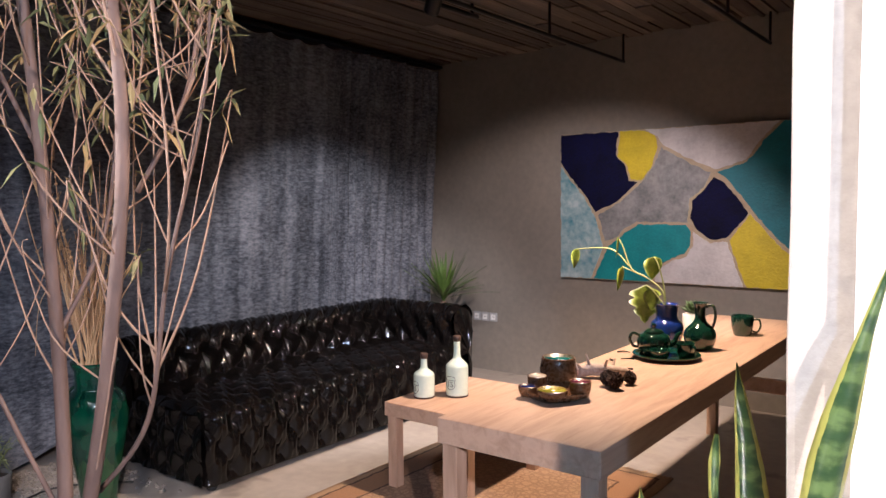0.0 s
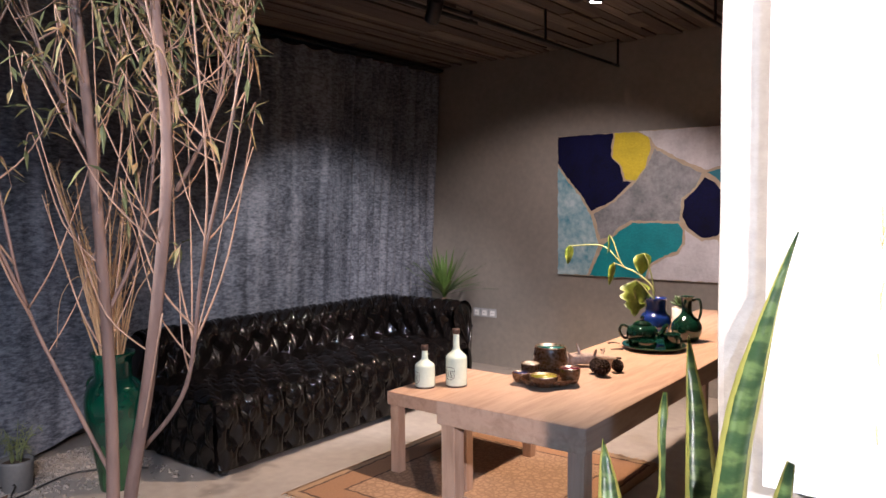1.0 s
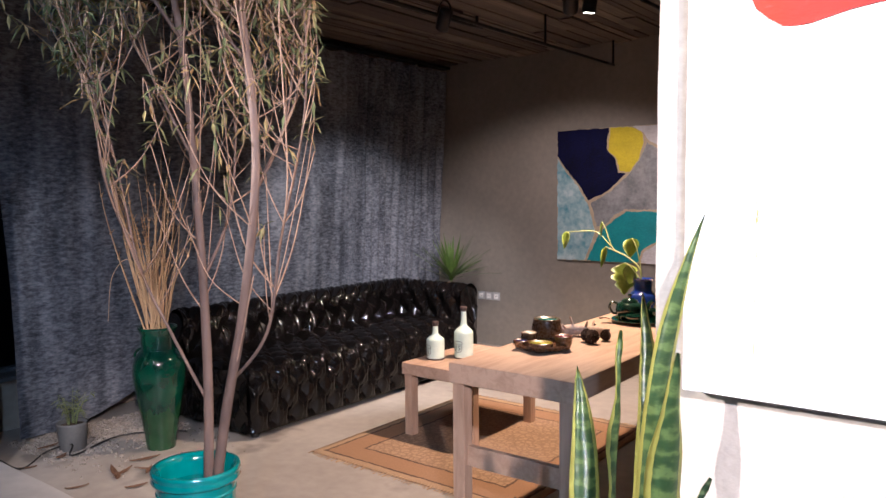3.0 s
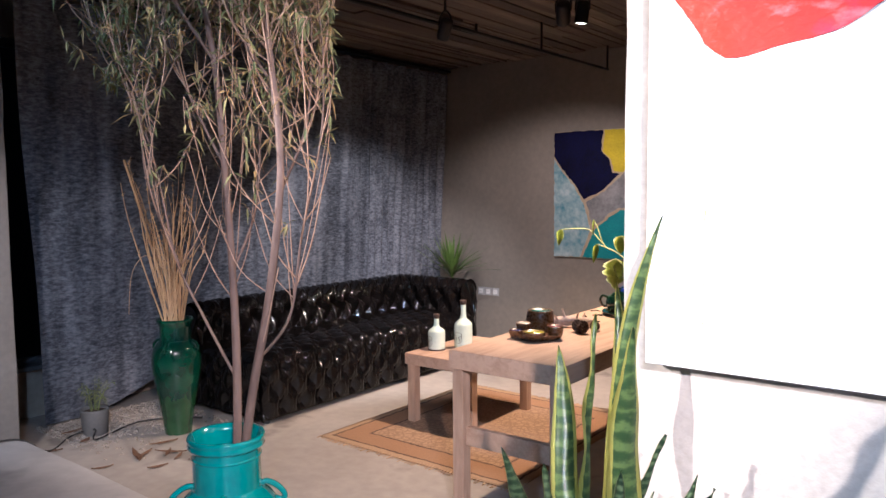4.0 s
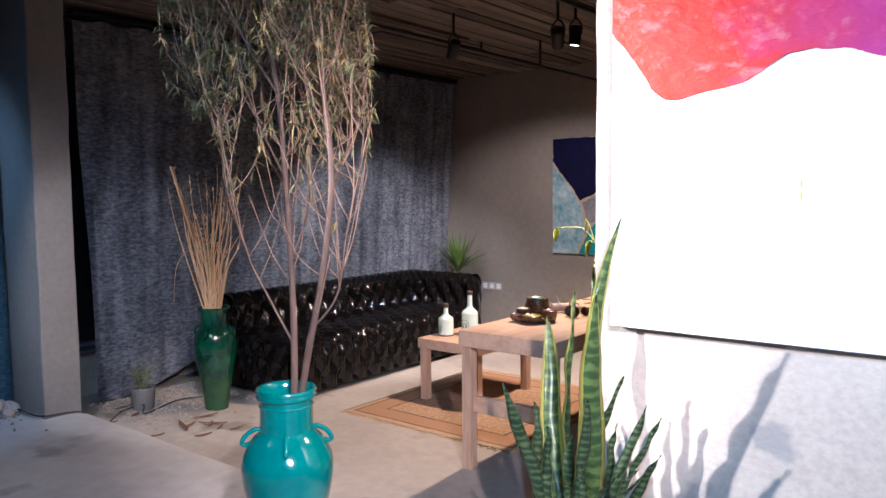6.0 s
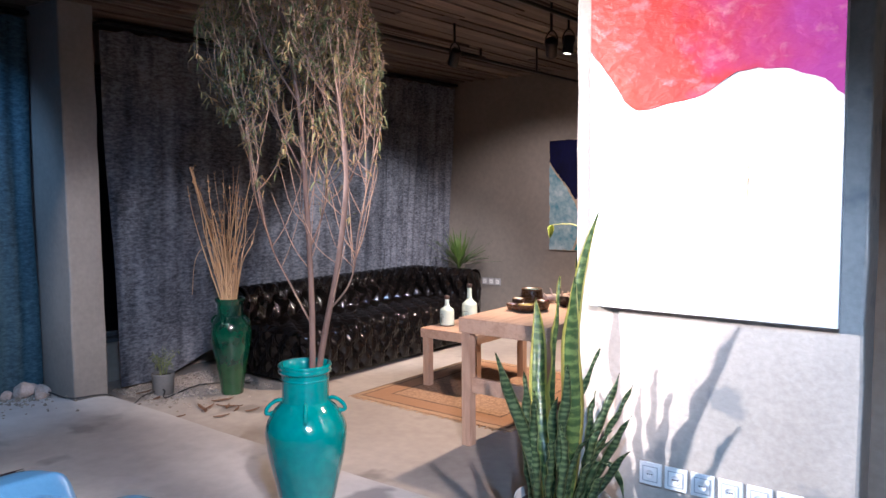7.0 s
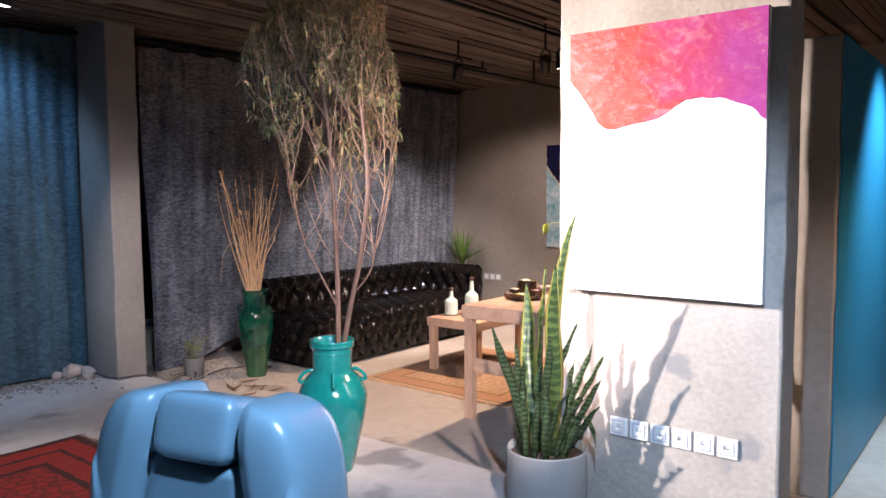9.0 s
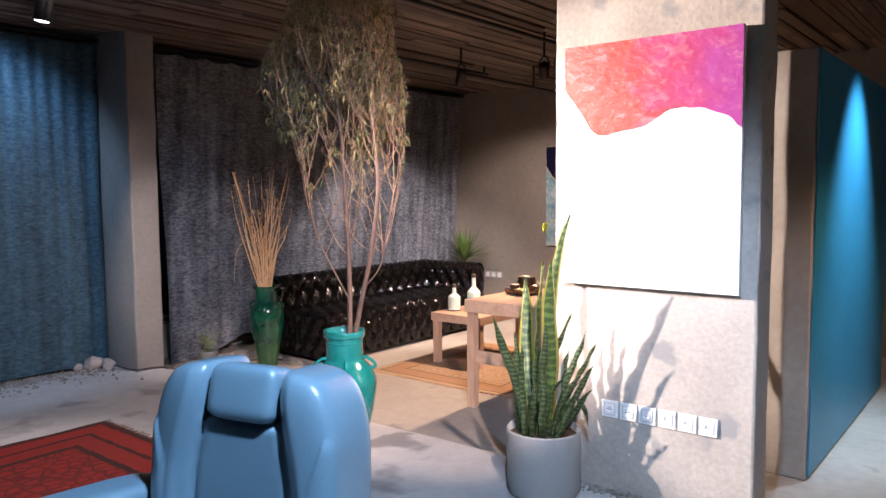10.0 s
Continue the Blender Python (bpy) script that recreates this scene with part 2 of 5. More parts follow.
def carpet(name, half, bands, field, motif, fine, pale, accent, lines=0.7):
    """Woven carpet with borders; half is half its size, bands are (inset, colour) from the edge inwards."""
    m, nt, b = blank(name, 0.95)
    c = nt.nodes.new("ShaderNodeTexCoord")
    sep = nt.nodes.new("ShaderNodeSeparateXYZ")
    nt.links.new(c.outputs["Object"], sep.inputs[0])
    ax = math_node(nt, "SUBTRACT", half[0], math_node(nt, "ABSOLUTE", sep.outputs[0]))
    ay = math_node(nt, "SUBTRACT", half[1], math_node(nt, "ABSOLUTE", sep.outputs[1]))
    wob = tex(nt, "Noise", 18.0, detail=3.0)
    inset = math_node(nt, "ADD", math_node(nt, "MINIMUM", ax, ay), math_node(nt, "MULTIPLY", math_node(nt, "SUBTRACT", wob.outputs[0], 0.5), 0.03))
    v = tex(nt, "Voronoi", fine, (1, 1, 0.01), Randomness=0.7)
    v2 = tex(nt, "Voronoi", fine * 0.9, (1, 1, 0.01), Randomness=0.9)
    sp = nt.nodes.new("ShaderNodeSeparateColor")
    nt.links.new(v.outputs["Color"], sp.inputs[0])
    heart = ramp(nt, v.outputs["Distance"], [(0.36, (1, 1, 1)), (0.50, (0, 0, 0))])
    petals = ramp(nt, sp.outputs[0], [(0.0, motif), (0.34, motif), (0.36, pale), (0.62, pale), (0.64, accent)])
    col = mixc(nt, heart, field, petals)
    net = tex(nt, "Voronoi", fine * 1.4, (1, 1, 0.01), Randomness=0.85)
    net.feature = "DISTANCE_TO_EDGE"
    col = mixc(nt, ramp(nt, net.outputs[0], [(0.03, (lines, lines, lines)), (0.08, (0, 0, 0))]), col, motif)
    for d, colour in bands:
        side = mixc(nt, ramp(nt, v2.outputs["Distance"], [(0.25, (0.9, 0.9, 0.9)), (0.42, (0, 0, 0))]), colour, petals)
        col = mixc(nt, math_node(nt, "LESS_THAN", inset, d), col, side)
    wear = tex(nt, "Noise", 3.0, detail=6.0)
    pile = tex(nt, "Noise", 150.0, detail=2.0)
    col = mixc(nt, math_node(nt, "MULTIPLY", ramp(nt, wear.outputs[0], [(0.35, (0, 0, 0)), (0.7, (1, 1, 1))]), 0.15), col, field)
    col = mixc(nt, 0.35, col, ramp(nt, pile.outputs[0], [(0.3, (0.25, 0.25, 0.25)), (0.7, (0.9, 0.9, 0.9))]), "MULTIPLY")
    nt.links.new(col, b.inputs["Base Color"])
    bump(nt, b, pile.outputs[0], 0.5, 0.004)
    return m


def snake_leaf(name, dark, light, margin, edge, waves):
    """Banded green blade with a pale margin; u runs across the blade, v along it."""
    m, nt, b = blank(name, 0.35)
    uv = nt.nodes.new("ShaderNodeUVMap")
    sep = nt.nodes.new("ShaderNodeSeparateXYZ")
    nt.links.new(uv.outputs[0], sep.inputs[0])
    n = tex(nt, "Noise", 30.0, (1, 1, 2.0), detail=5.0)
    fine = tex(nt, "Noise", 160.0, (1, 1, 0.4), detail=3.0)
    band = math_node(nt, "SINE", math_node(nt, "ADD", math_node(nt, "MULTIPLY", sep.outputs[1], waves), math_node(nt, "MULTIPLY", n.outputs[0], 8.0)))
    f = math_node(nt, "ADD", math_node(nt, "MULTIPLY_ADD", band, 0.36, 0.36), math_node(nt, "MULTIPLY", fine.outputs[0], 0.4))
    green = ramp(nt, f, [(0.25, dark), (0.55, tuple(0.55 * a + 0.3 * c for a, c in zip(dark, light))), (0.88, light)])
    off = math_node(nt, "ADD", math_node(nt, "ABSOLUTE", math_node(nt, "SUBTRACT", sep.outputs[0], 0.5)), math_node(nt, "MULTIPLY", math_node(nt, "SUBTRACT", n.outputs[0], 0.5), 0.08))
    nt.links.new(mixc(nt, math_node(nt, "GREATER_THAN", off, edge), green, margin), b.inputs["Base Color"])
    bump(nt, b, n.outputs[0], 0.15)
    return m


def sunset_paint():
    """Thick red paint that turns magenta towards one side, with pale scrapes."""
    m, nt, b = blank("red_to_magenta_paint", 0.4)
    c = nt.nodes.new("ShaderNodeTexCoord")
    sep = nt.nodes.new("ShaderNodeSeparateXYZ")
    nt.links.new(c.outputs["Object"], sep.inputs[0])
    n = tex(nt, "Noise", 6.0, detail=5.0)
    s = tex(nt, "Noise", 11.0, (1, 1, 1.6), detail=6.0, Roughness=0.6)
    f = math_node(nt, "ADD", math_node(nt, "MULTIPLY", sep.outputs[0], 1.15), math_node(nt, "MULTIPLY", math_node(nt, "SUBTRACT", n.outputs[0], 0.5), 0.7))
    col = ramp(nt, f, [(0.1, (0.50, 0.026, 0.010)), (0.42, (0.50, 0.026, 0.020)), (0.60, (0.44, 0.035, 0.14)), (0.9, (0.38, 0.045, 0.27))])
    col = mixc(nt, ramp(nt, s.outputs[0], [(0.57, (0, 0, 0)), (0.74, (0.45, 0.45, 0.45))]), col, (0.62, 0.30, 0.34))
    nt.links.new(col, b.inputs["Base Color"])
    bump(nt, b, s.outputs[0], 0.6, 0.01)
    return m


def board_ceiling():
    """Board-marked ceiling: each strip its own tone, with long grain along it."""
    m, nt, b = blank("board_marked_ceiling", 0.7)
    g = nt.nodes.new("ShaderNodeNewGeometry")
    n = tex(nt, "Noise", 9.0, (6, 0.35, 1), detail=6.0)
    st = tex(nt, "Noise", 1.7, detail=4.0)
    f = math_node(nt, "ADD", math_node(nt, "MULTIPLY", g.outputs["Random Per Island"], 0.45), math_node(nt, "MULTIPLY", n.outputs[0], 0.55))
    col = ramp(nt, f, [(0.2, (0.045, 0.033, 0.025)), (0.55, (0.125, 0.093, 0.07)), (0.85, (0.27, 0.21, 0.165))])
    col = mixc(nt, ramp(nt, st.outputs[0], [(0.4, (0, 0, 0)), (0.7, (0.6, 0.6, 0.6))]), col, (0.075, 0.058, 0.047))
    nt.links.new(col, b.inputs["Base Color"])
    bump(nt, b, n.outputs[0], 0.5, 0.01)
    return m


def leaf_mix():
    m, nt, b = blank("eucalyptus_leaf", 0.72)
    b.inputs["Specular IOR Level"].default_value = 0.2
    g = nt.nodes.new("ShaderNodeNewGeometry")
    nt.links.new(ramp(nt, g.outputs["Random Per Island"], [(0.0, (0.06, 0.072, 0.032)), (0.40, (0.12, 0.13, 0.056)), (0.70, (0.20, 0.17, 0.075)), (1.0, (0.31, 0.19, 0.085))]), b.inputs["Base Color"])
    b.inputs["Transmission Weight"].default_value = 0.0
    return m


def glowing(name, colour, strength):
    m, nt, b = blank(name, 0.4)
    b.inputs["Base Color"].default_value = (0.8, 0.8, 0.8, 1)
    b.inputs["Emission Color"].default_value = (*colour, 1)
    b.inputs["Emission Strength"].default_value = strength
    return m


def window_glass():
    m, nt, b = blank("window_glass", 0.03)
    b.inputs["Base Color"].default_value = (0.9, 0.95, 0.95, 1)
    b.inputs["Transmission Weight"].default_value = 1.0
    return m


black_leather = leather_black()
curtain_grey = velvet("silver_grey_velvet", (0.016, 0.020, 0.029), (0.070, 0.080, 0.102), (0.21, 0.225, 0.26))
# Same cloth as curtain_grey, with the blue light on it mixed into the colour.
curtain_blue_lit = velvet("blue_lit_velvet", (0.010, 0.032, 0.048), (0.024, 0.066, 0.094), (0.06, 0.13, 0.165))
oak_long = oak("pale_oak_long", (0.33, 0.205, 0.14), (0.50, 0.345, 0.25), (3, 0.35, 3))
oak_up = oak("pale_oak_upright", (0.33, 0.205, 0.14), (0.50, 0.345, 0.25), (3, 3, 0.35))
green_glaze = green_vase_glaze()
snake_mat = snake_leaf("snake_plant_leaf", (0.040, 0.090, 0.032), (0.14, 0.215, 0.07), (0.52, 0.50, 0.13), 0.36, 150.0)
snake_mottled = snake_leaf("snake_plant_mottled_leaf", (0.018, 0.046, 0.020), (0.105, 0.155, 0.075), (0.26, 0.30, 0.12), 0.445, 270.0)
red_paint, ceiling_mat, leaf_mat = sunset_paint(), board_ceiling(), leaf_mix()
glass = window_glass()
lens_warm, lens_cool, lens_blue = glowing("warm_lens", (1, 0.9, 0.75), 14), glowing("cool_lens", (0.9, 0.95, 1), 14), glowing("blue_white_lens", (0.75, 0.88, 1), 14)

# ---- builders ----


def part(name, bm, material, parent=None, label="", smooth=True):
    me = bpy.data.meshes.new(name)
    bm.to_mesh(me)
    bm.free()
    if smooth:
        me.polygons.foreach_set("use_smooth", [True] * len(me.polygons))
    me.materials.append(material)
    ob = new(name, me)
    if parent is not None:
        ob.parent = parent
    if label:
        ob["label"] = label
    return ob


def thing(name, label, category, at=(0, 0, 0), rz=0.0, group="", kind=""):
    ob = tagged(new(name), label, category, group, kind)
    ob.empty_display_size = 0.05
    ob.matrix_basis = pose(*at, 0, 0, rz)
    return ob


def box(lo, hi, bevel=0.004, seg=2):
    bm = bmesh.new()
    bmesh.ops.create_cube(bm, size=1)
    s, c = Vector(hi) - Vector(lo), (Vector(hi) + Vector(lo)) / 2
    for v in bm.verts:
        v.co = Vector((v.co.x * s.x, v.co.y * s.y, v.co.z * s.z)) + c
    if bevel:
        bmesh.ops.bevel(bm, geom=bm.edges[:], offset=bevel, segments=seg, affect="EDGES", profile=0.5)
    return bm


def lathe(profile, n=40, at=(0, 0, 0)):
    """A turned form: profile of (radius, height), from the foot up, over the rim and down inside."""
    bm = bmesh.new()
    rings = []
    for r, z in profile:
        rings.append([bm.verts.new((at[0] + r * math.cos(2 * math.pi * k / n), at[1] + r * math.sin(2 * math.pi * k / n), at[2] + z)) for k in range(n)])
    for a, b in zip(rings, rings[1:]):
        for k in range(n):
            bm.faces.new((a[k], a[(k + 1) % n], b[(k + 1) % n], b[k]))
    bm.faces.new(list(reversed(rings[0])))
    bm.faces.new(rings[-1])
    return bm


def curve_profile(points, steps=6):
    """Rounds a coarse profile with a spline through its points."""
    out = []
    for i in range(len(points) - 1):
        p0, p1, p2, p3 = (Vector((*points[max(0, min(len(points) - 1, j))], 0)) for j in (i - 1, i, i + 1, i + 2))
        for k in range(steps):
            t = k / steps
            q = 0.5 * (2 * p1 + (p2 - p0) * t + (2 * p0 - 5 * p1 + 4 * p2 - p3) * t * t + (3 * p1 - p0 - 3 * p2 + p3) * t ** 3)
            out.append((max(q.x, 0.001), q.y))
    out.append(points[-1])
    return out


def spline(points, steps=5):
    pts = [Vector(p) for p in points]
    out = []
    for i in range(len(pts) - 1):
        p0, p1, p2, p3 = (pts[max(0, min(len(pts) - 1, j))] for j in (i - 1, i, i + 1, i + 2))
        for k in range(steps):
            t = k / steps
            out.append(0.5 * (2 * p1 + (p2 - p0) * t + (2 * p0 - 5 * p1 + 4 * p2 - p3) * t * t + (3 * p1 - p0 - 3 * p2 + p3) * t ** 3))
    out.append(pts[-1])
    return out


def tube(bm, path, r0, r1, n=6):
    rings = []
    for i, p in enumerate(path):
        d = (path[min(i + 1, len(path) - 1)] - path[max(i - 1, 0)]).normalized()
        a = d.cross(Vector((0.31, 0.87, 0.38))).normalized()
        b = d.cross(a)
        r = r0 + (r1 - r0) * i / (len(path) - 1)
        rings.append([bm.verts.new(p + r * (a * math.cos(2 * math.pi * k / n) + b * math.sin(2 * math.pi * k / n))) for k in range(n)])
    for a, b in zip(rings, rings[1:]):
        for k in range(n):
            bm.faces.new((a[k], a[(k + 1) % n], b[(k + 1) % n], b[k]))
    bm.faces.new(list(reversed(rings[0])))
    bm.faces.new(rings[-1])
    return bm


def tube_bm(points, r0, r1=None, n=8, steps=5):
    return tube(bmesh.new(), spline(points, steps), r0, r0 if r1 is None else r1, n)


def grid(fn, nu, nv, solid=0.0):
    """A sheet from fn(u, v) with u and v from 0 to 1; solid gives it a thickness."""
    bm = bmesh.new()
    vs = [[bm.verts.new(fn(i / nu, j / nv)) for j in range(nv + 1)] for i in range(nu + 1)]
    for i in range(nu):
        for j in range(nv):
            bm.faces.new((vs[i][j], vs[i + 1][j], vs[i + 1][j + 1], vs[i][j + 1]))
    if solid:
        bm.normal_update()
        bmesh.ops.solidify(bm, geom=bm.faces[:], thickness=solid)
    return bm


def joined(*bms):
    out = bmesh.new()
    for b in bms:
        me = bpy.data.meshes.new("tmp")
        b.to_mesh(me)
        b.free()
        out.from_mesh(me)
        bpy.data.meshes.remove(me)
    return out


def slab(points, thick, at, axis="y"):
    """A flat piece with the outline points (u, w), standing in the plane y = at, thick towards -y; or lying at z = at."""
    bm = bmesh.new()
    if axis == "y":
        vs = [bm.verts.new((u, at, w)) for u, w in points]
        d = Vector((0, -thick, 0))
    else:
        vs = [bm.verts.new((u, w, at)) for u, w in points]
        d = Vector((0, 0, thick))
    f = bm.faces.new(vs)
    ext = bmesh.ops.extrude_face_region(bm, geom=[f])
    bmesh.ops.translate(bm, vec=d, verts=[v for v in ext["geom"] if isinstance(v, bmesh.types.BMVert)])
    bmesh.ops.recalc_face_normals(bm, faces=bm.faces[:])
    return bm


def ragged(points, step=0.03, amount=0.006, seed=1):
    """The outline with many small uneven steps along each side."""
    rnd, out = random.Random(seed), []
    for i, p in enumerate(points):
        a, b = Vector(p), Vector(points[(i + 1) % len(points)])
        n = max(1, int((b - a).length / step))
        for k in range(n):
            q = a + (b - a) * k / n
            out.append((q.x + rnd.uniform(-amount, amount), q.y + rnd.uniform(-amount, amount)))
    return out


def structure(name, bm, material, label, smooth=False):
    return tagged(part(name, bm, material, smooth=smooth), label, name.split("_")[0], kind="structure")

# ---- structure ----
structure("floor_lower", box((-5.0, Y_EDGE, -0.15), (3.6, Y_BACK, 0.0), 0), concrete_floor, "polished warm grey concrete floor with faint stains")


def upper_floor(u, v):
    y = -5.0 + (5.0 + Y_EDGE) * v
    x = -5.0 + 8.6 * u
    wob = 0.012 * noise.noise((x * 1.7, 3.1, 0)) if v > 0.999 else 0
    return (x, y + wob, Z_UP + 0.004 * noise.noise((x * 0.8, y * 0.8, 0)) - (0.012 if v > 0.995 else 0))


top = grid(upper_floor, 90, 60)
structure("floor_upper", joined(top, box((-5.0, -5.0, -0.15), (3.6, Y_EDGE - 0.015, Z_UP - 0.02), 0)), screed, "raised pale grey screed floor with cloudy stains", True)
structure("wall_back", box((-5.2, Y_BACK, -0.15), (3.8, Y_BACK + 0.2, 3.1), 0), plaster, "rough grey-brown plastered wall behind the sofa corner")
structure("wall_east", box((3.6, -5.0, -0.15), (3.8, Y_BACK, 3.1), 0), plaster, "grey plastered side wall")
structure("wall_south", box((-5.2, -5.2, -0.15), (3.8, -5.0, 3.1), 0), plaster, "grey plastered rear wall")
# Window wall: sill, lintel and piers round two openings.
structure("wall_window", joined(
    box((-5.0, -5.0, -0.15), (-4.8, Y_BACK, 0.34), 0), box((-5.0, -5.0, 2.6), (-4.8, Y_BACK, 3.1), 0),
    box((-5.0, -5.0, 0.34), (-4.8, -3.2, 2.6), 0), box((-5.0, 0.72, 0.34), (-4.8, 1.12, 2.6), 0), box((-5.0, 5.2, 0.34), (-4.8, Y_BACK, 2.6), 0)),
    rough_plaster, "rough plastered window wall behind the curtains")


def window(name, y0, y1):
    w = thing(name, "dark metal framed window onto the night", "window", kind="structure")
    for lo, hi in (((-4.93, y0, 0.34), (-4.87, y1, 0.40)), ((-4.93, y0, 2.54), (-4.87, y1, 2.60)), ((-4.93, y0, 0.40), (-4.87, y0 + 0.06, 2.54)),
                   ((-4.93, y1 - 0.06, 0.40), (-4.87, y1, 2.54)), ((-4.925, (y0 + y1) / 2 - 0.03, 0.40), (-4.875, (y0 + y1) / 2 + 0.03, 2.54))):
        part("window_frame", box(lo, hi, 0.004), frame_paint, w, smooth=False)
    part("window_sill", box((-4.87, y0, 0.345), (-4.70, y1, 0.375), 0.004), frame_paint, w, smooth=False)
    for a, b in ((y0 + 0.06, (y0 + y1) / 2 - 0.03), ((y0 + y1) / 2 + 0.03, y1 - 0.06)):
        part("pane", box((-4.905, a, 0.40), (-4.897, b, 2.54), 0), glass, w, smooth=False).visible_shadow = False
    return w


window("window_1", 1.12, 5.2)
window("window_2", -3.2, 0.72)
structure("backdrop", box((-9.0, -9.0, -0.5), (-8.9, 9.0, 5.0), 0), void_dark, "dark night beyond the windows")


def ceiling():
    rnd = random.Random(4)
    verts, faces, x = [], [], -5.0
    while x < 3.6:
        w = rnd.choice((0.035, 0.05, 0.07, 0.09, 0.12))
        y = -5.0
        while y < Y_BACK:
            y2 = min(Y_BACK, y + rnd.uniform(0.8, 3.0))
            z = Z_CEIL + rnd.uniform(-0.012, 0.012)
            k = len(verts)
            g = 0.003
            verts += [(x + g, y, z), (x + w - g, y, z + rnd.uniform(-0.004, 0.004)), (x + w - g, y2 - 0.004, z), (x + g, y2 - 0.004, z),
                      (x + g, y, z + 0.05), (x + w - g, y, z + 0.05), (x + w - g, y2 - 0.004, z + 0.05), (x + g, y2 - 0.004, z + 0.05)]
            faces += [(k + 3, k + 2, k + 1, k), (k, k + 1, k + 5, k + 4), (k + 1, k + 2, k + 6, k + 5), (k + 2, k + 3, k + 7, k + 6), (k + 3, k, k + 4, k + 7)]
            y = y2
        x += w
    me = bpy.data.meshes.new("ceiling")
    me.from_pydata(verts, [], faces)
    me.materials.append(ceiling_mat)
    tagged(new("ceiling", me), "dark brown board-marked ceiling with narrow strips", "ceiling", kind="structure")
    structure("ceiling_slab", box((-5.2, -5.2, Z_CEIL + 0.045), (3.8, 5.85, Z_CEIL + 0.25), 0), plaster, "concrete slab above the ceiling strips")


ceiling()


def rough_box(lo, hi, cell=0.12, amount=0.006, seed=0):
    """A plastered pier with slightly uneven faces and worn corners."""
    bm = box(lo, hi, 0.012, 2)
    bmesh.ops.subdivide_edges(bm, edges=[e for e in bm.edges if e.calc_length() > 0.2], cuts=14, use_grid_fill=True)
    for v in bm.verts:
        v.co += Vector((noise.noise(v.co * 4 + Vector((seed, 0, 0))), noise.noise(v.co * 4 + Vector((0, seed, 9))), 0)) * amount
    return bm


column = structure("column_1", rough_box((-0.21, 0.96, -0.02), (0.757, 1.16, Z_CEIL + 0.03), seed=3), plaster_col, "pale grey plastered column with worn corners")
structure("column_2", rough_box((-4.72, 0.82, -0.02), (-3.975, Y_EDGE, Z_CEIL + 0.03), seed=8), column_grey, "grey plastered column between the curtains")
bw = thing("partition_wall", "low partition wall with one petrol blue face", "wall", kind="structure")
part("wall_core", rough_box((0.28, 1.99, 0.0), (0.74, 4.4, 2.30), seed=5), rough_plaster, bw, smooth=False)
part("painted_face", box((0.742, 2.0, 0.02), (0.752, 4.39, 2.295), 0.002), blue_paint, bw, "petrol blue painted face", smooth=False)

# ---- curtains ----


def curtain_sheet(y0, y1, z0, z1, x0, gather, lean, seed, hem, skew=0.0):
    """A hanging cloth: soft broad folds, tight pleats where gather says so, scalloped between its hooks at the top."""
    n = int((y1 - y0) / 0.012)

    def at(u, v):
        y = y0 + (y1 - y0) * u
        tight = gather(y)
        ph = noise.noise((y * 0.9, seed, 0.0)) * 3
        fold = (0.005 + 0.022 * tight) * math.sin(y * (46 + 14 * tight) + ph * 2) + 0.006 * math.sin(y * 11.0 + ph) + 0.014 * noise.noise((y * 5, v * 1.2, seed)) + 0.007 * noise.noise((y * 19, v * 0.5, seed))
        fold *= 0.55 + 0.45 * v if tight < 0.3 else 0.75
        crease = 0.008 * noise.noise((y * 7, v * 9, seed + 3)) * (1 - 0.6 * v)
        sag = 0.03 * abs(math.sin(y * 12.5 + seed)) * (1 - 0.4 * tight) if v > 0.985 else 0
        z = z0 + hem(y) * (1 - v) ** 2 + (z1 - z0) * v - sag
        return (x0 + lean * (1 - v) + fold + crease, y + 0.01 * math.sin(z * 3 + y * 8) - skew * v * max(0.0, 1 - (y - y0) / 0.9), z)

    return grid(at, n, 46)


c1 = thing("curtain", "silver-grey crushed velvet curtain with tight pleats near the corner", "curtain", group="curtains")
part("cloth", curtain_sheet(1.42, 5.60, 0.02, 2.79, -4.31, lambda y: min(1.0, max(0.0, (y - 4.15) * 4)), -0.15, 2.0,
     lambda y: 0.16 * min(1.0, max(0.0, (y - 1.62) / 0.6)) ** 1.6, 0.15), curtain_grey, c1)
part("curtain_rail", box((-4.36, 1.26, 2.80), (-4.27, 5.62, 2.825), 0.004), dark_metal, c1, "dark metal ceiling rail", smooth=False)
c2 = thing("curtain", "grey crushed velvet curtain tinted as if in blue light, hanging to the gravel", "curtain", group="curtains")
part("cloth", curtain_sheet(-4.9, 0.80, 0.16, 2.79, -4.42, lambda y: 0.10 + 0.25 * max(0.0, math.sin(y * 1.9)), 0.0, 7.0, lambda y: 0.0), curtain_blue_lit, c2)
part("curtain_rail", box((-4.47, -4.95, 2.80), (-4.38, 0.82, 2.825), 0.004), dark_metal, c2, "dark metal ceiling rail", smooth=False)

# ---- sofa ----


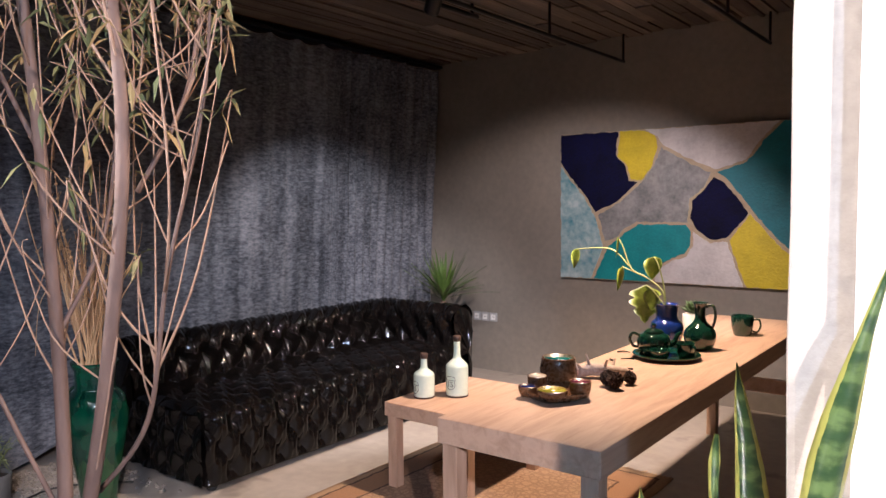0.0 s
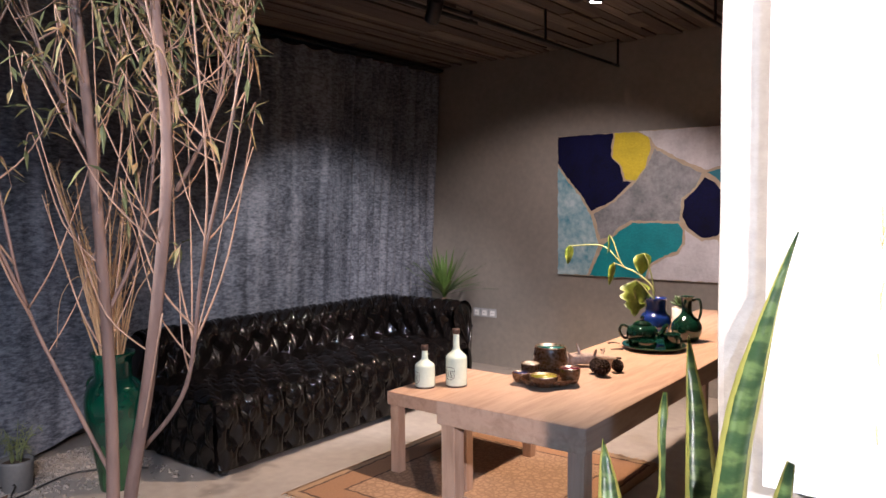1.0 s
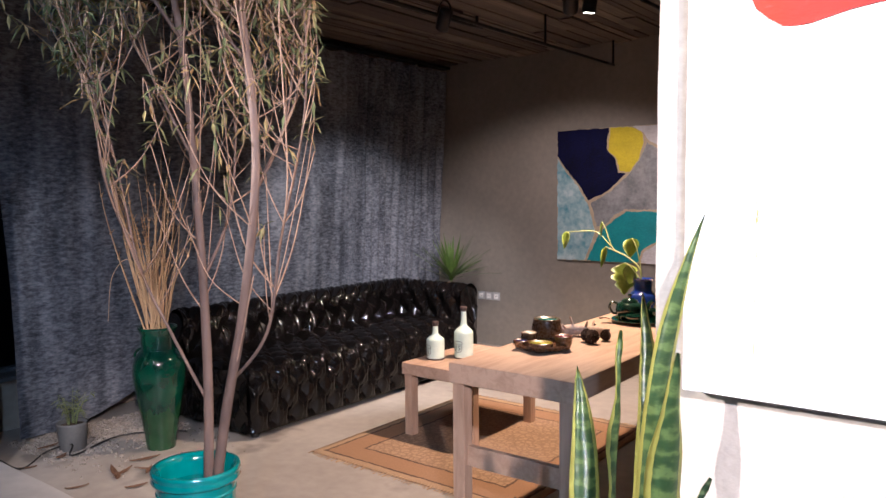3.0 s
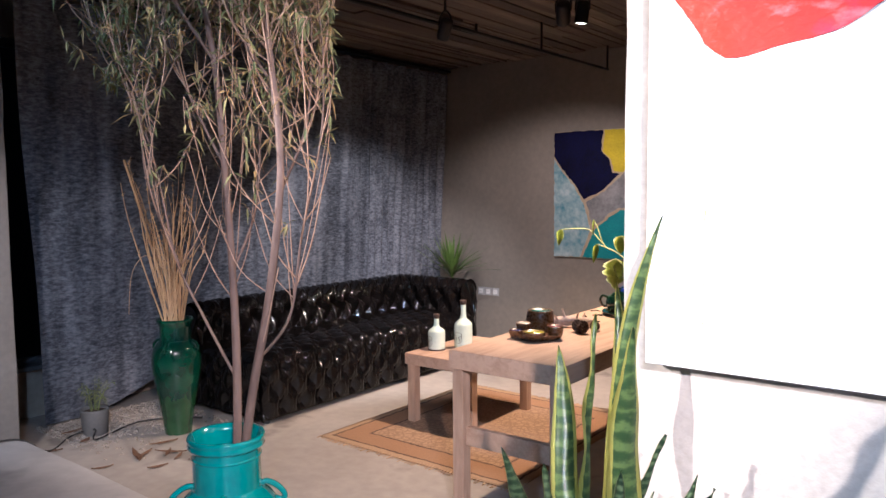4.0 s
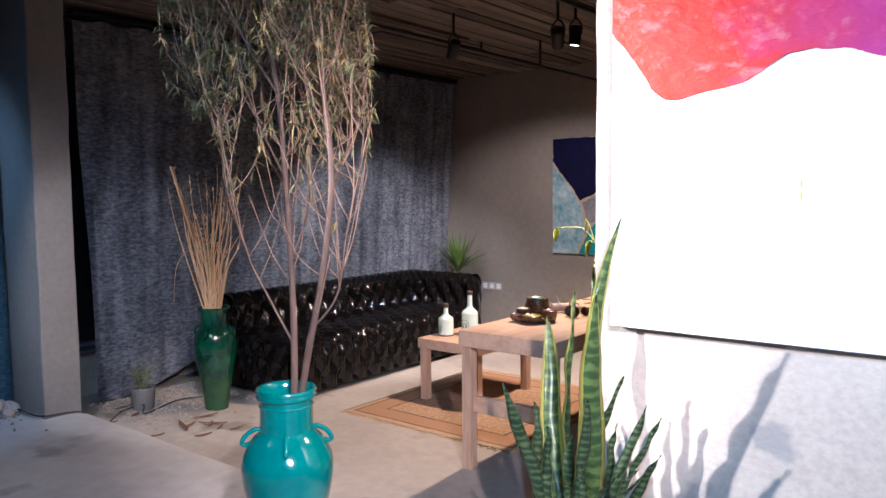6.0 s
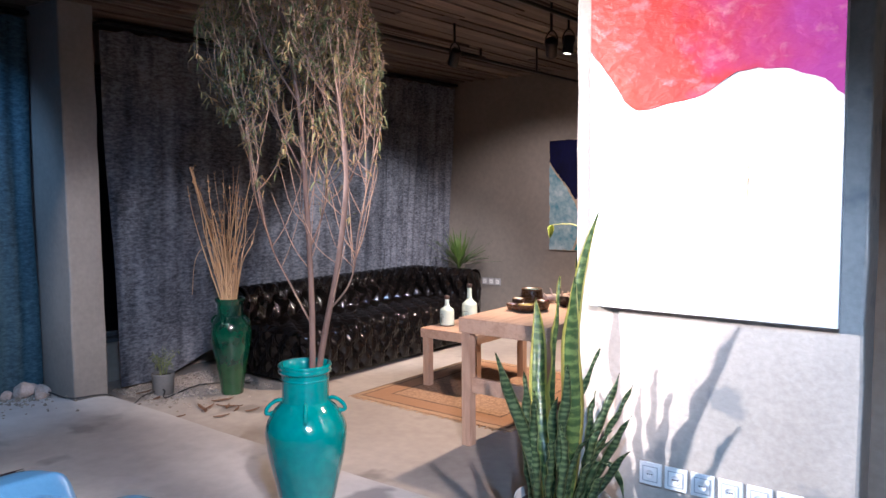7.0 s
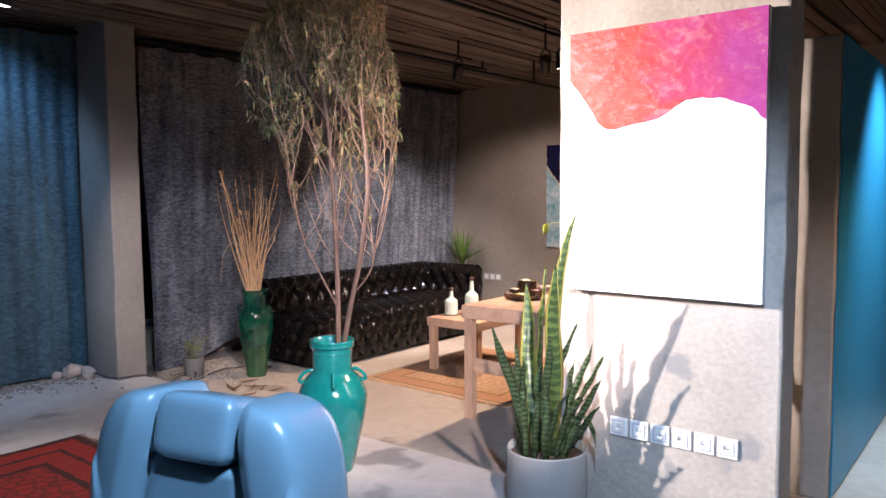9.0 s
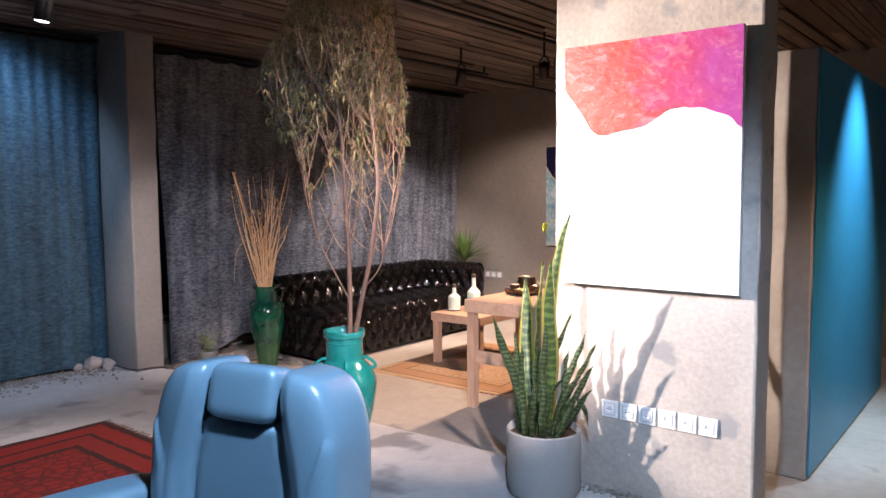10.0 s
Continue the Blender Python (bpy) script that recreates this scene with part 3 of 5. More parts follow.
def tuft(u, v, a, b, depth):
    """Depth of deep buttoning on a diamond grid of a by b metres: smooth pads, narrow folds and sunk buttons."""
    u, v = u + 0.007 * noise.noise((u * 5, v * 5, 1.0)), v + 0.007 * noise.noise((u * 5, v * 5, 6.0))
    p, q = u / a + v / b, u / a - v / b
    pad = abs(math.sin(math.pi * p) * math.sin(math.pi * q))
    m, n = round(p), round(q)
    fold = 1 - 0.5 * (math.exp(-((p - m) * 0.14 / 0.011) ** 2) + math.exp(-((q - n) * 0.14 / 0.011) ** 2))
    du, dv = u - a * (m + n) / 2, v - b * (m - n) / 2
    dimple = 1 - math.exp(-(du * du + 0.55 * dv * dv) / (2 * 0.027 ** 2))
    pleat = 1 - 0.30 * math.exp(-(du / 0.010) ** 2) * math.exp(-(dv / (0.42 * b)) ** 2)
    return depth * (0.24 * pad + 0.12 * fold + 0.64 * dimple) * pleat


def sofa():
    xb, xf, y0, y1 = -4.27, -3.30, 2.28, 4.74
    s = thing("chesterfield_sofa", "long black patent leather sofa with deep button tufting", "sofa", (xb, y0, 0))
    L, W = y1 - y0, xf - xb
    # Back and arm share one profile: inset from the outer face, height, from the seat over the roll and down outside.
    prof = spline([(0.27, 0.36, 0), (0.26, 0.46, 0), (0.245, 0.56, 0), (0.255, 0.64, 0), (0.23, 0.705, 0), (0.16, 0.735, 0), (0.08, 0.715, 0), (0.025, 0.65, 0), (0.015, 0.55, 0), (0.02, 0.30, 0), (0.03, 0.05, 0)], 11)
    acc, lens = 0.0, [0.0]
    for a, b in zip(prof, prof[1:]):
        acc += (b - a).length
        lens.append(acc)
    norms = []
    for i in range(len(prof)):
        d = (prof[min(i + 1, len(prof) - 1)] - prof[max(i - 1, 0)]).normalized()
        norms.append(Vector((d.y, -d.x)))
    m = len(prof) - 1

    def back(u, v):
        j = min(m, int(round(v * m)))
        y = u * (L - prof[j].x)
        front = 1.0 if lens[j] < 0.72 else 0.25
        h = tuft(u * (L - 0.25), lens[j] + 0.02, 0.165, 0.27, 0.056) * front - 0.02
        d, z = prof[j].x + norms[j].x * h, prof[j].y + norms[j].y * h
        return (d, y, z)

    def arm(u, v):
        j = min(m, int(round(v * m)))
        x = prof[j].x + u * (W - 0.02 - prof[j].x)
        front = 1.0 if lens[j] < 0.72 else 0.25
        h = tuft(u * (W - 0.25), lens[j] + 0.02, 0.165, 0.27, 0.056) * front - 0.02
        d, z = prof[j].x + norms[j].x * h, prof[j].y + norms[j].y * h
        return (x, L - d, z)

    part("backrest", grid(back, 380, m), black_leather, s)
    part("armrest", grid(arm, 130, m), black_leather, s)

    def cap(u, v):
        j = min(m, int(round(v * m)))
        c = Vector((0.14, 0.40))
        p = Vector((prof[j].x, prof[j].y))
        q = p + (c - p) * u
        bulge = 0.05 * math.sin(u * math.pi / 2) + 0.012 * math.cos(v * 40) * (1 - u) * u * 4
        return (W - 0.02 + bulge - (0.035 if u > 0.93 else 0), L - q.x, q.y)

    part("arm_front", grid(cap, 22, m), black_leather, s)

    def cap2(u, v):
        j = min(m, int(round(v * m)))
        c, p = Vector((0.14, 0.40)), Vector((prof[j].x, prof[j].y))
        q = p + (c - p) * u
        return (q.x, -0.03 * math.sin(u * math.pi / 2), q.y)

    part("back_end", grid(cap2, 14, m), black_leather, s)
    # Seat: top, rounded front edge and buttoned apron in one sweep, and the same over the open end.
    seat = spline([(0.24, 0.44, 0), (0.60, 0.455, 0), (0.88, 0.45, 0), (0.955, 0.42, 0), (0.975, 0.35, 0), (0.97, 0.20, 0), (0.955, 0.05, 0)], 20)
    slen, acc = [0.0], 0.0
    for a, b in zip(seat, seat[1:]):
        acc += (b - a).length
        slen.append(acc)
    sn = []
    for i in range(len(seat)):
        d = (seat[min(i + 1, len(seat) - 1)] - seat[max(i - 1, 0)]).normalized()
        sn.append(Vector((-d.y, d.x)))
    k = len(seat) - 1
    LS = L - 0.25

    def seat_fn(u, v):
        j = min(k, int(round(v * k)))
        y = u * LS
        edge = min(1.0, y / 0.06)
        h = tuft(y, slen[j], 0.165, 0.26, 0.054) - 0.028
        r = 0.05 * (1 - math.sqrt(max(0.0, 1 - (1 - edge) ** 2)))
        return (seat[j].x + sn[j].x * h - r * 0.6, y, seat[j].y + sn[j].y * h - r * (1 if slen[j] < 0.72 else 0))

    part("seat", grid(seat_fn, 380, k), black_leather, s)

    def end_fn(u, v):
        x, z = 0.24 + u * (0.945 - 0.24), 0.05 + v * 0.37
        h = tuft(x, z, 0.165, 0.26, 0.054) - 0.02
        return (x, -h, z)

    part("seat_end", grid(end_fn, 110, 50), black_leather, s)
    part("base", box((0.03, 0.02, 0.03), (0.94, L - 0.03, 0.36), 0.01), black_leather, s, smooth=False)
    for x in (0.08, W - 0.08):
        for y in (0.08, L - 0.08):
            part("foot", lathe([(0.025, 0.0), (0.03, 0.01), (0.03, 0.035)], 12, (x, y, 0)), black_plastic, s)
    # Buttons on the seat and apron grid.
    bm = bmesh.new()
    rnd = random.Random(2)
    pts = []
    for iu in range(0, 34):
        for iv in range(0, 13):
            if (iu + iv) % 2:
                continue
            y, q = iu * 0.0825, iv * 0.13
            if q > slen[-1] - 0.03 or y > LS - 0.03 or y < 0.05 or q < 0.05:
                continue
            j = min(range(len(slen)), key=lambda t: abs(slen[t] - q))
            pts.append((seat[j].x + sn[j].x * -0.026, y, seat[j].y + sn[j].y * -0.026))
    for p in pts:
        bmesh.ops.create_icosphere(bm, subdivisions=1, radius=0.009, matrix=Matrix.Translation(p))
    part("seat_buttons", bm, black_leather, s)["kind"] = "stuff"
    return s


sofa()

# ---- tables ----


def table(name, label, lo, hi, top, thick, leg):
    t = thing(name, label, "table", ((lo[0] + hi[0]) / 2, (lo[1] + hi[1]) / 2, 0))
    hx, hy = (hi[0] - lo[0]) / 2, (hi[1] - lo[1]) / 2
    part("tabletop", box((-hx, -hy, top - thick), (hx, hy, top), 0.004), oak_long, t, smooth=False)
    for sx in (-1, 1):
        for sy in (-1, 1):
            x, y = sx * (hx - leg / 2 - 0.012), sy * (hy - leg / 2 - 0.012)
            part("leg", box((x - leg / 2, y - leg / 2, 0), (x + leg / 2, y + leg / 2, top - thick), 0.004), oak_up, t, smooth=False)
    return t, hx, hy


dt, hx, hy = table("dining_table", "long pale oak table with thick top and square legs", (-1.555, 2.0), (-0.94, 4.95), 0.79, 0.09, 0.062)
part("stretcher", box((-hx + 0.074, -hy + 0.035, 0.33), (hx - 0.074, -hy + 0.07, 0.42), 0.003), oak_long, dt, smooth=False)
part("stretcher", box((-hx + 0.074, hy - 0.07, 0.33), (hx - 0.074, hy - 0.035, 0.42), 0.003), oak_long, dt, smooth=False)
TT = 0.79
ct, cx, cy = table("coffee_table", "low square pale oak coffee table on a rug", (-2.645, 2.94), (-2.09, 3.68), 0.47, 0.075, 0.06)
CT = 0.47

# ---- rugs ----


def rug(name, label, lo, hi, z, mat, fringe_mat, seed):
    r = thing(name, label, "rug", ((lo[0] + hi[0]) / 2, (lo[1] + hi[1]) / 2, z))
    hx, hy = (hi[0] - lo[0]) / 2, (hi[1] - lo[1]) / 2

    def at(u, v):
        x, y = (2 * u - 1) * hx, (2 * v - 1) * hy
        e = 0.010 * noise.noise((x * 4, y * 4, seed))
        return (x + e * (abs(2 * u - 1) > 0.97), y + e * (abs(2 * v - 1) > 0.97), 0.008 + 0.003 * noise.noise((x * 3, y * 3, seed)))

    part("weave", grid(at, 50, 60, 0.007), mat, r)
    rnd = random.Random(seed)
    bm = bmesh.new()
    for s in (-1, 1):
        for i in range(int(2 * hx / 0.022)):
            x = -hx + i * 0.022 + rnd.uniform(-0.005, 0.005)
            y = s * hy
            tube(bm, [Vector((x, y - s * 0.01, 0.006)), Vector((x + rnd.uniform(-0.012, 0.012), y + s * rnd.uniform(0.02, 0.045), 0.004))], 0.0035, 0.002, 4)
    part("fringe", bm, fringe_mat, r)["kind"] = "stuff"
    return r


rug_tan = carpet("oriental_carpet", (0.72, 0.79), [(0.23, (0.10, 0.055, 0.035)), (0.215, (0.33, 0.185, 0.10)), (0.065, (0.10, 0.055, 0.035)), (0.05, (0.40, 0.27, 0.16))], (0.40, 0.26, 0.16), (0.075, 0.036, 0.025), 18.0, (0.60, 0.50, 0.36), (0.25, 0.075, 0.03), 0.35)
rug_red = carpet("red_carpet", (0.85, 1.2), [(0.36, (0.02, 0.005, 0.005)), (0.32, (0.22, 0.012, 0.006)), (0.20, (0.025, 0.005, 0.005)), (0.17, (0.24, 0.013, 0.006)), (0.05, (0.03, 0.006, 0.006))], (0.26, 0.012, 0.005), (0.015, 0.004, 0.004), 10.0, (0.025, 0.005, 0.005), (0.40, 0.04, 0.012), 0.6)
rug("oriental_rug", "worn tan and rust oriental rug under the coffee table", (-2.87, 2.38), (-1.43, 3.96), 0.0, rug_tan, straw, 3)
rug("red_rug", "dark red woven rug with black bands", (-2.90, -2.4), (-1.20, 0.0), Z_UP, rug_red, dead_leaf, 6)

# ---- ceiling fixtures ----


def track_head(eye, target, lens):
    """A cylindrical track head on a yoke; its glass stands at eye and faces target."""
    h = thing("track_spotlight", "dark cylindrical track spotlight" + (" with its lamp on" if lens else ", its face turned away"), "spotlight", eye, group="track spotlights")
    way = (Vector(target) - Vector(eye)).normalized()
    turn = way.to_track_quat("-Z", "Y").to_matrix().to_4x4()

    def placed(bm):
        bmesh.ops.transform(bm, matrix=turn, verts=bm.verts)
        return bm

    part("body", placed(lathe([(0.034, 0.012), (0.040, 0.0), (0.042, 0.01), (0.042, 0.125), (0.036, 0.135), (0.01, 0.137)], 28)), dark_metal, h)
    part("lens", placed(lathe([(0.001, 0.004), (0.033, 0.004), (0.033, 0.010)], 24)), lens or black_plastic, h)
    c = turn @ Vector((0, 0, 0.075))
    side = Vector((1, 0, 0)) if abs(way.x) < 0.8 else Vector((0, 1, 0))
    a, b = c + side * 0.046, c - side * 0.046
    part("yoke", joined(tube_bm([a, a + Vector((0, 0, 0.06)), (c.x + side.x * 0.02, c.y + side.y * 0.02, c.z + 0.10), (c.x, c.y, c.z + 0.11)], 0.006),
                        tube_bm([b, b + Vector((0, 0, 0.06)), (c.x - side.x * 0.02, c.y - side.y * 0.02, c.z + 0.10), (c.x, c.y, c.z + 0.11)], 0.006)), dark_metal, h)
    part("stem", tube_bm([(c.x, c.y, c.z + 0.10), (c.x, c.y, Z_CEIL - eye[2])], 0.010), dark_metal, h)
    return h


LENS = [lens_warm, None, None, lens_blue, lens_blue, lens_cool, lens_cool, lens_cool, lens_cool, lens_warm, lens_warm, lens_warm]
for (eye, target, *_, lit), lens in zip(HEADS, LENS):
    track_head(eye, target, lens if lit else None)


def rail(name, label, a, b, r, hangers, mat):
    t = thing(name, label, "rail", (a[0], a[1], a[2]))
    d = Vector(b) - Vector(a)
    part("rod", tube_bm([(0, 0, 0), tuple(d / 2), tuple(d)], r, n=8), mat, t)
    for k in hangers:
        p = d * k
        part("hanger", tube_bm([tuple(p), (p.x, p.y, Z_CEIL - a[2])], r * 0.8, n=6), mat, t)


rail("conduit_pipe", "thin steel conduit hung under the ceiling", (-2.44, 3.2, 2.63), (-2.42, 5.52, 2.63), 0.012, (0.5, 0.995), dark_metal)
rail("conduit_pipe", "thin steel conduit hung under the ceiling", (-1.36, 3.6, 2.63), (-1.35, 5.54, 2.63), 0.012, (0.5, 0.995), dark_metal)
rail("light_track", "dark lighting track under the ceiling", (-2.90, 2.2, 2.775), (-2.86, 4.15, 2.775), 0.016, (0.1, 0.97), dark_metal)
rail("light_track", "dark lighting track under the ceiling", (-1.50, 1.2, 2.775), (-1.48, 3.6, 2.775), 0.016, (0.1, 0.97), dark_metal)

# ---- paintings ----


def abstract_painting():
    x0, z0, y = -3.02, 0.905, Y_BACK
    p = thing("abstract_painting", "large abstract canvas of navy, yellow, teal and white fields", "painting", (x0, y, z0))
    part("canvas", box((0, -0.035, 0), (1.92, 0, 1.20), 0.003), canvas_beige, p, "beige canvas ground", smooth=False)
    fields = [
        ("navy_field", p_navy, [(0.005, 1.195), (0.52, 1.195), (0.50, 1.08), (0.50, 1.0), (0.57, 0.93), (0.61, 0.80), (0.68, 0.79), (0.50, 0.63), (0.32, 0.555), (0.24, 0.68), (0.10, 0.84), (0.005, 0.97)]),
        ("yellow_field", p_yellow, [(0.535, 1.195), (0.71, 1.195), (0.82, 1.15), (0.845, 1.06), (0.79, 0.90), (0.71, 0.80), (0.63, 0.81), (0.59, 0.93), (0.515, 1.0), (0.52, 1.08)]),
        ("grey_field", p_grey, [(0.87, 1.05), (1.06, 0.94), (1.25, 0.845), (1.20, 0.735), (1.095, 0.65), (1.08, 0.475), (0.68, 0.475), (0.58, 0.42), (0.50, 0.345), (0.41, 0.32), (0.345, 0.53), (0.55, 0.64), (0.72, 0.79), (0.82, 0.92)]),
        ("teal_field", p_teal, [(0.51, 0.325), (0.60, 0.40), (0.69, 0.455), (1.07, 0.455), (1.105, 0.40), (1.10, 0.30), (1.06, 0.235), (0.92, 0.18), (0.83, 0.11), (0.80, 0.005), (0.31, 0.005), (0.44, 0.28)]),
        ("pale_blue_field", p_light, [(0.005, 0.005), (0.28, 0.005), (0.39, 0.27), (0.32, 0.51), (0.22, 0.67), (0.09, 0.82), (0.005, 0.94)]),
        ("white_field", p_white, [(0.74, 1.195), (1.73, 1.195), (1.60, 1.07), (1.50, 0.93), (1.29, 0.865), (1.07, 0.965), (0.875, 1.075), (0.84, 1.14)]),
        ("deep_teal_field", p_tealdark, [(1.755, 1.195), (1.915, 1.195), (1.915, 0.20), (1.77, 0.32), (1.66, 0.43), (1.55, 0.57), (1.38, 0.79), (1.30, 0.845), (1.51, 0.915), (1.62, 1.06)]),
        ("navy_field", p_navy, [(1.275, 0.815), (1.355, 0.77), (1.45, 0.65), (1.525, 0.545), (1.45, 0.45), (1.37, 0.36), (1.26, 0.345), (1.15, 0.42), (1.105, 0.50), (1.12, 0.64), (1.21, 0.72)]),
        ("yellow_field", p_yellow, [(1.54, 0.535), (1.65, 0.41), (1.76, 0.29), (1.915, 0.17), (1.915, 0.005), (1.52, 0.005), (1.47, 0.13), (1.39, 0.345)]),
        ("white_field", p_white, [(0.83, 0.005), (1.50, 0.005), (1.45, 0.12), (1.375, 0.335), (1.255, 0.32), (1.13, 0.40), (1.125, 0.29), (1.075, 0.215), (0.94, 0.16), (0.85, 0.10)]),
    ]
    for k, (name, mat, pts) in enumerate(fields):
        part(name, slab(ragged(pts, 0.025, 0.005, k), 0.005, -0.036, "y"), mat, p, smooth=False)


def sunset_painting():
    x0, z0, y, w, h = -0.131, 1.124, 0.948, 0.823, 1.117
    p = thing("red_and_white_painting", "canvas with a red to magenta cloud over bare white", "painting", (x0, y, z0))
    part("canvas", box((0, -0.032, 0), (w, 0, h), 0.003), canvas_white, p, "bare white canvas", smooth=False)
    low = [(1.0, 0.378), (0.93, 0.33), (0.85, 0.305), (0.78, 0.29), (0.70, 0.285), (0.62, 0.29), (0.56, 0.315), (0.5, 0.345), (0.42, 0.358), (0.34, 0.365), (0.27, 0.378), (0.21, 0.378), (0.16, 0.345), (0.11, 0.285), (0.06, 0.235), (0.0, 0.18)]
    pts = [(0.003, h - 0.003), (w - 0.003, h - 0.003)] + [(max(0.003, min(w - 0.003, u * w)), h * (1 - v)) for u, v in low]
    edge = [(min(w - 0.002, max(0.002, u)) if 0.01 < u < w - 0.01 else (0.002 if u < 0.5 * w else w - 0.002), h - 0.002 if v > h - 0.02 else v) for u, v in ragged(pts, 0.02, 0.003, 5)]
    part("red_cloud", slab(edge, 0.004, -0.033, "y"), red_paint, p, "red to magenta paint", smooth=False)
    rnd = random.Random(8)
    for u, v0, v1, r in ((0.168, 0.62, 0.90, 0.0016), (0.672, 0.55, 0.63, 0.0022), (0.60, 0.6, 0.66, 0.0012)):
        for _ in range(8):
            v = rnd.uniform(v0, v1)
            part("drip", tube_bm([(u * w + rnd.uniform(-0.003, 0.003), -0.034, h * (1 - v)), (u * w, -0.035, h * (1 - v) - rnd.uniform(0.01, 0.035))], r, r * 0.5, 6, 2), ochre_drip, p)


abstract_painting()
sunset_painting()

# ---- sockets ----


def socket(at, plate, insert, group, dark):
    s = thing("wall_socket", ("silver-framed" if dark else "white") + " square wall socket on plaster", "socket", at, group=group)
    part("plate", box((-0.041, -0.009, -0.041), (0.041, 0, 0.041), 0.003), plate, s, smooth=False)
    part("rim", joined(box((-0.028, -0.0115, 0.0255), (0.028, -0.009, 0.028), 0), box((-0.028, -0.0115, -0.028), (0.028, -0.009, -0.0255), 0),
                       box((-0.028, -0.0115, -0.0255), (-0.0255, -0.009, 0.0255), 0), box((0.0255, -0.0115, -0.0255), (0.028, -0.009, 0.0255), 0)), grey_plastic, s, smooth=False)
    part("insert", box((-0.025, -0.012, -0.025), (0.025, -0.009, 0.025), 0.0015), insert, s, smooth=False)
    well = lathe([(0.018, 0.0), (0.019, 0.0012), (0.016, 0.0016), (0.0155, 0.0004)], 24)
    bmesh.ops.transform(well, matrix=pose(0, -0.0122, 0, 90, 0, 0), verts=well.verts)
    part("well", well, white_plastic, s)
    for dx in (-0.008, 0.0, 0.008):
        hole = lathe([(0.0024, 0.0), (0.0024, 0.002)], 10)
        bmesh.ops.transform(hole, matrix=pose(dx, -0.0132, 0, 90, 0, 0), verts=hole.verts)
        part("pin_hole", hole, black_plastic, s)
    return s


first = socket((0.098, 0.957, 0.530), white_plastic, white_plastic, "sockets on the column", False)
for k in range(1, 6):
    copy_thing(first, pose(0.098 + k * 0.0934, 0.957, 0.530))
first = socket((-3.905, Y_BACK - 0.001, 0.495), grey_plastic, white_plastic, "sockets by the sofa", True)
for k in range(1, 3):
    copy_thing(first, pose(-3.905 + k * 0.09, Y_BACK - 0.001, 0.495))

# ---- vases ----


def handle_loop(r_at, z, ang, size, rad):
    """A round ear-shaped handle on the shoulder of a vase."""
    c, s = math.cos(ang), math.sin(ang)
    pts = []
    for k in range(9):
        a = math.radians(125 - 250 * k / 8)
        lean = (r_at[1] - r_at[0]) * (0.5 - 0.5 * math.sin(a))
        pts.append((r_at[0] + lean + size * (0.35 + 0.85 * math.cos(a)), z + size * math.sin(a)))
    return tube_bm([(c * r, s * r, h) for r, h in pts], rad, n=8, steps=3)


TV = (-1.31, 0.57, Z_UP)
tv = thing("teal_vase", "tall glossy teal ceramic vase with four small handles", "vase", TV)
prof = curve_profile([(0.094, 0.0), (0.102, 0.01), (0.128, 0.12), (0.160, 0.26), (0.176, 0.36), (0.172, 0.415), (0.142, 0.475), (0.107, 0.513), (0.102, 0.533), (0.101, 0.60), (0.102, 0.643)], 7)
prof += [(0.111, 0.645), (0.1155, 0.653), (0.111, 0.661), (0.1105, 0.664), (0.116, 0.673), (0.112, 0.682), (0.103, 0.681), (0.096, 0.66), (0.09, 0.60), (0.09, 0.55)]
part("body", lathe(prof, 56), teal_glaze, tv)
for k in range(4):
    part("handle", handle_loop((0.101, 0.148), 0.495, math.radians(48 + 90 * k), 0.030, 0.009), teal_glaze, tv)
part("groove_ring", lathe([(0.101, 0.612), (0.1045, 0.617), (0.101, 0.622)], 48), teal_glaze, tv)
part("soil", lathe([(0.001, 0.56), (0.091, 0.56), (0.091, 0.575), (0.03, 0.58)], 28), soil, tv)

GV = (-3.69, 1.90, 0.0)
gv = thing("green_vase", "tall dark green glazed vase with a paler dripping foot", "vase", GV)
prof = curve_profile([(0.080, 0.0), (0.084, 0.01), (0.095, 0.10), (0.120, 0.25), (0.146, 0.40), (0.150, 0.48), (0.136, 0.555), (0.102, 0.60), (0.096, 0.62), (0.096, 0.70)], 7)
prof += [(0.110, 0.725), (0.114, 0.735), (0.112, 0.745), (0.100, 0.742), (0.090, 0.70), (0.088, 0.64)]
part("body", lathe(prof, 48), green_glaze, gv)
for k in range(4):
    part("handle", handle_loop((0.098, 0.128), 0.575, math.radians(30 + 90 * k), 0.030, 0.008), green_glaze, gv)
part("filling", lathe([(0.001, 0.66), (0.089, 0.66), (0.089, 0.67), (0.02, 0.675)], 24), soil, gv)

# Axes across and along the view of the standing plants.
SIDE, DEEP = Vector((0.666, 0.746, 0)), Vector((-0.746, 0.666, 0))


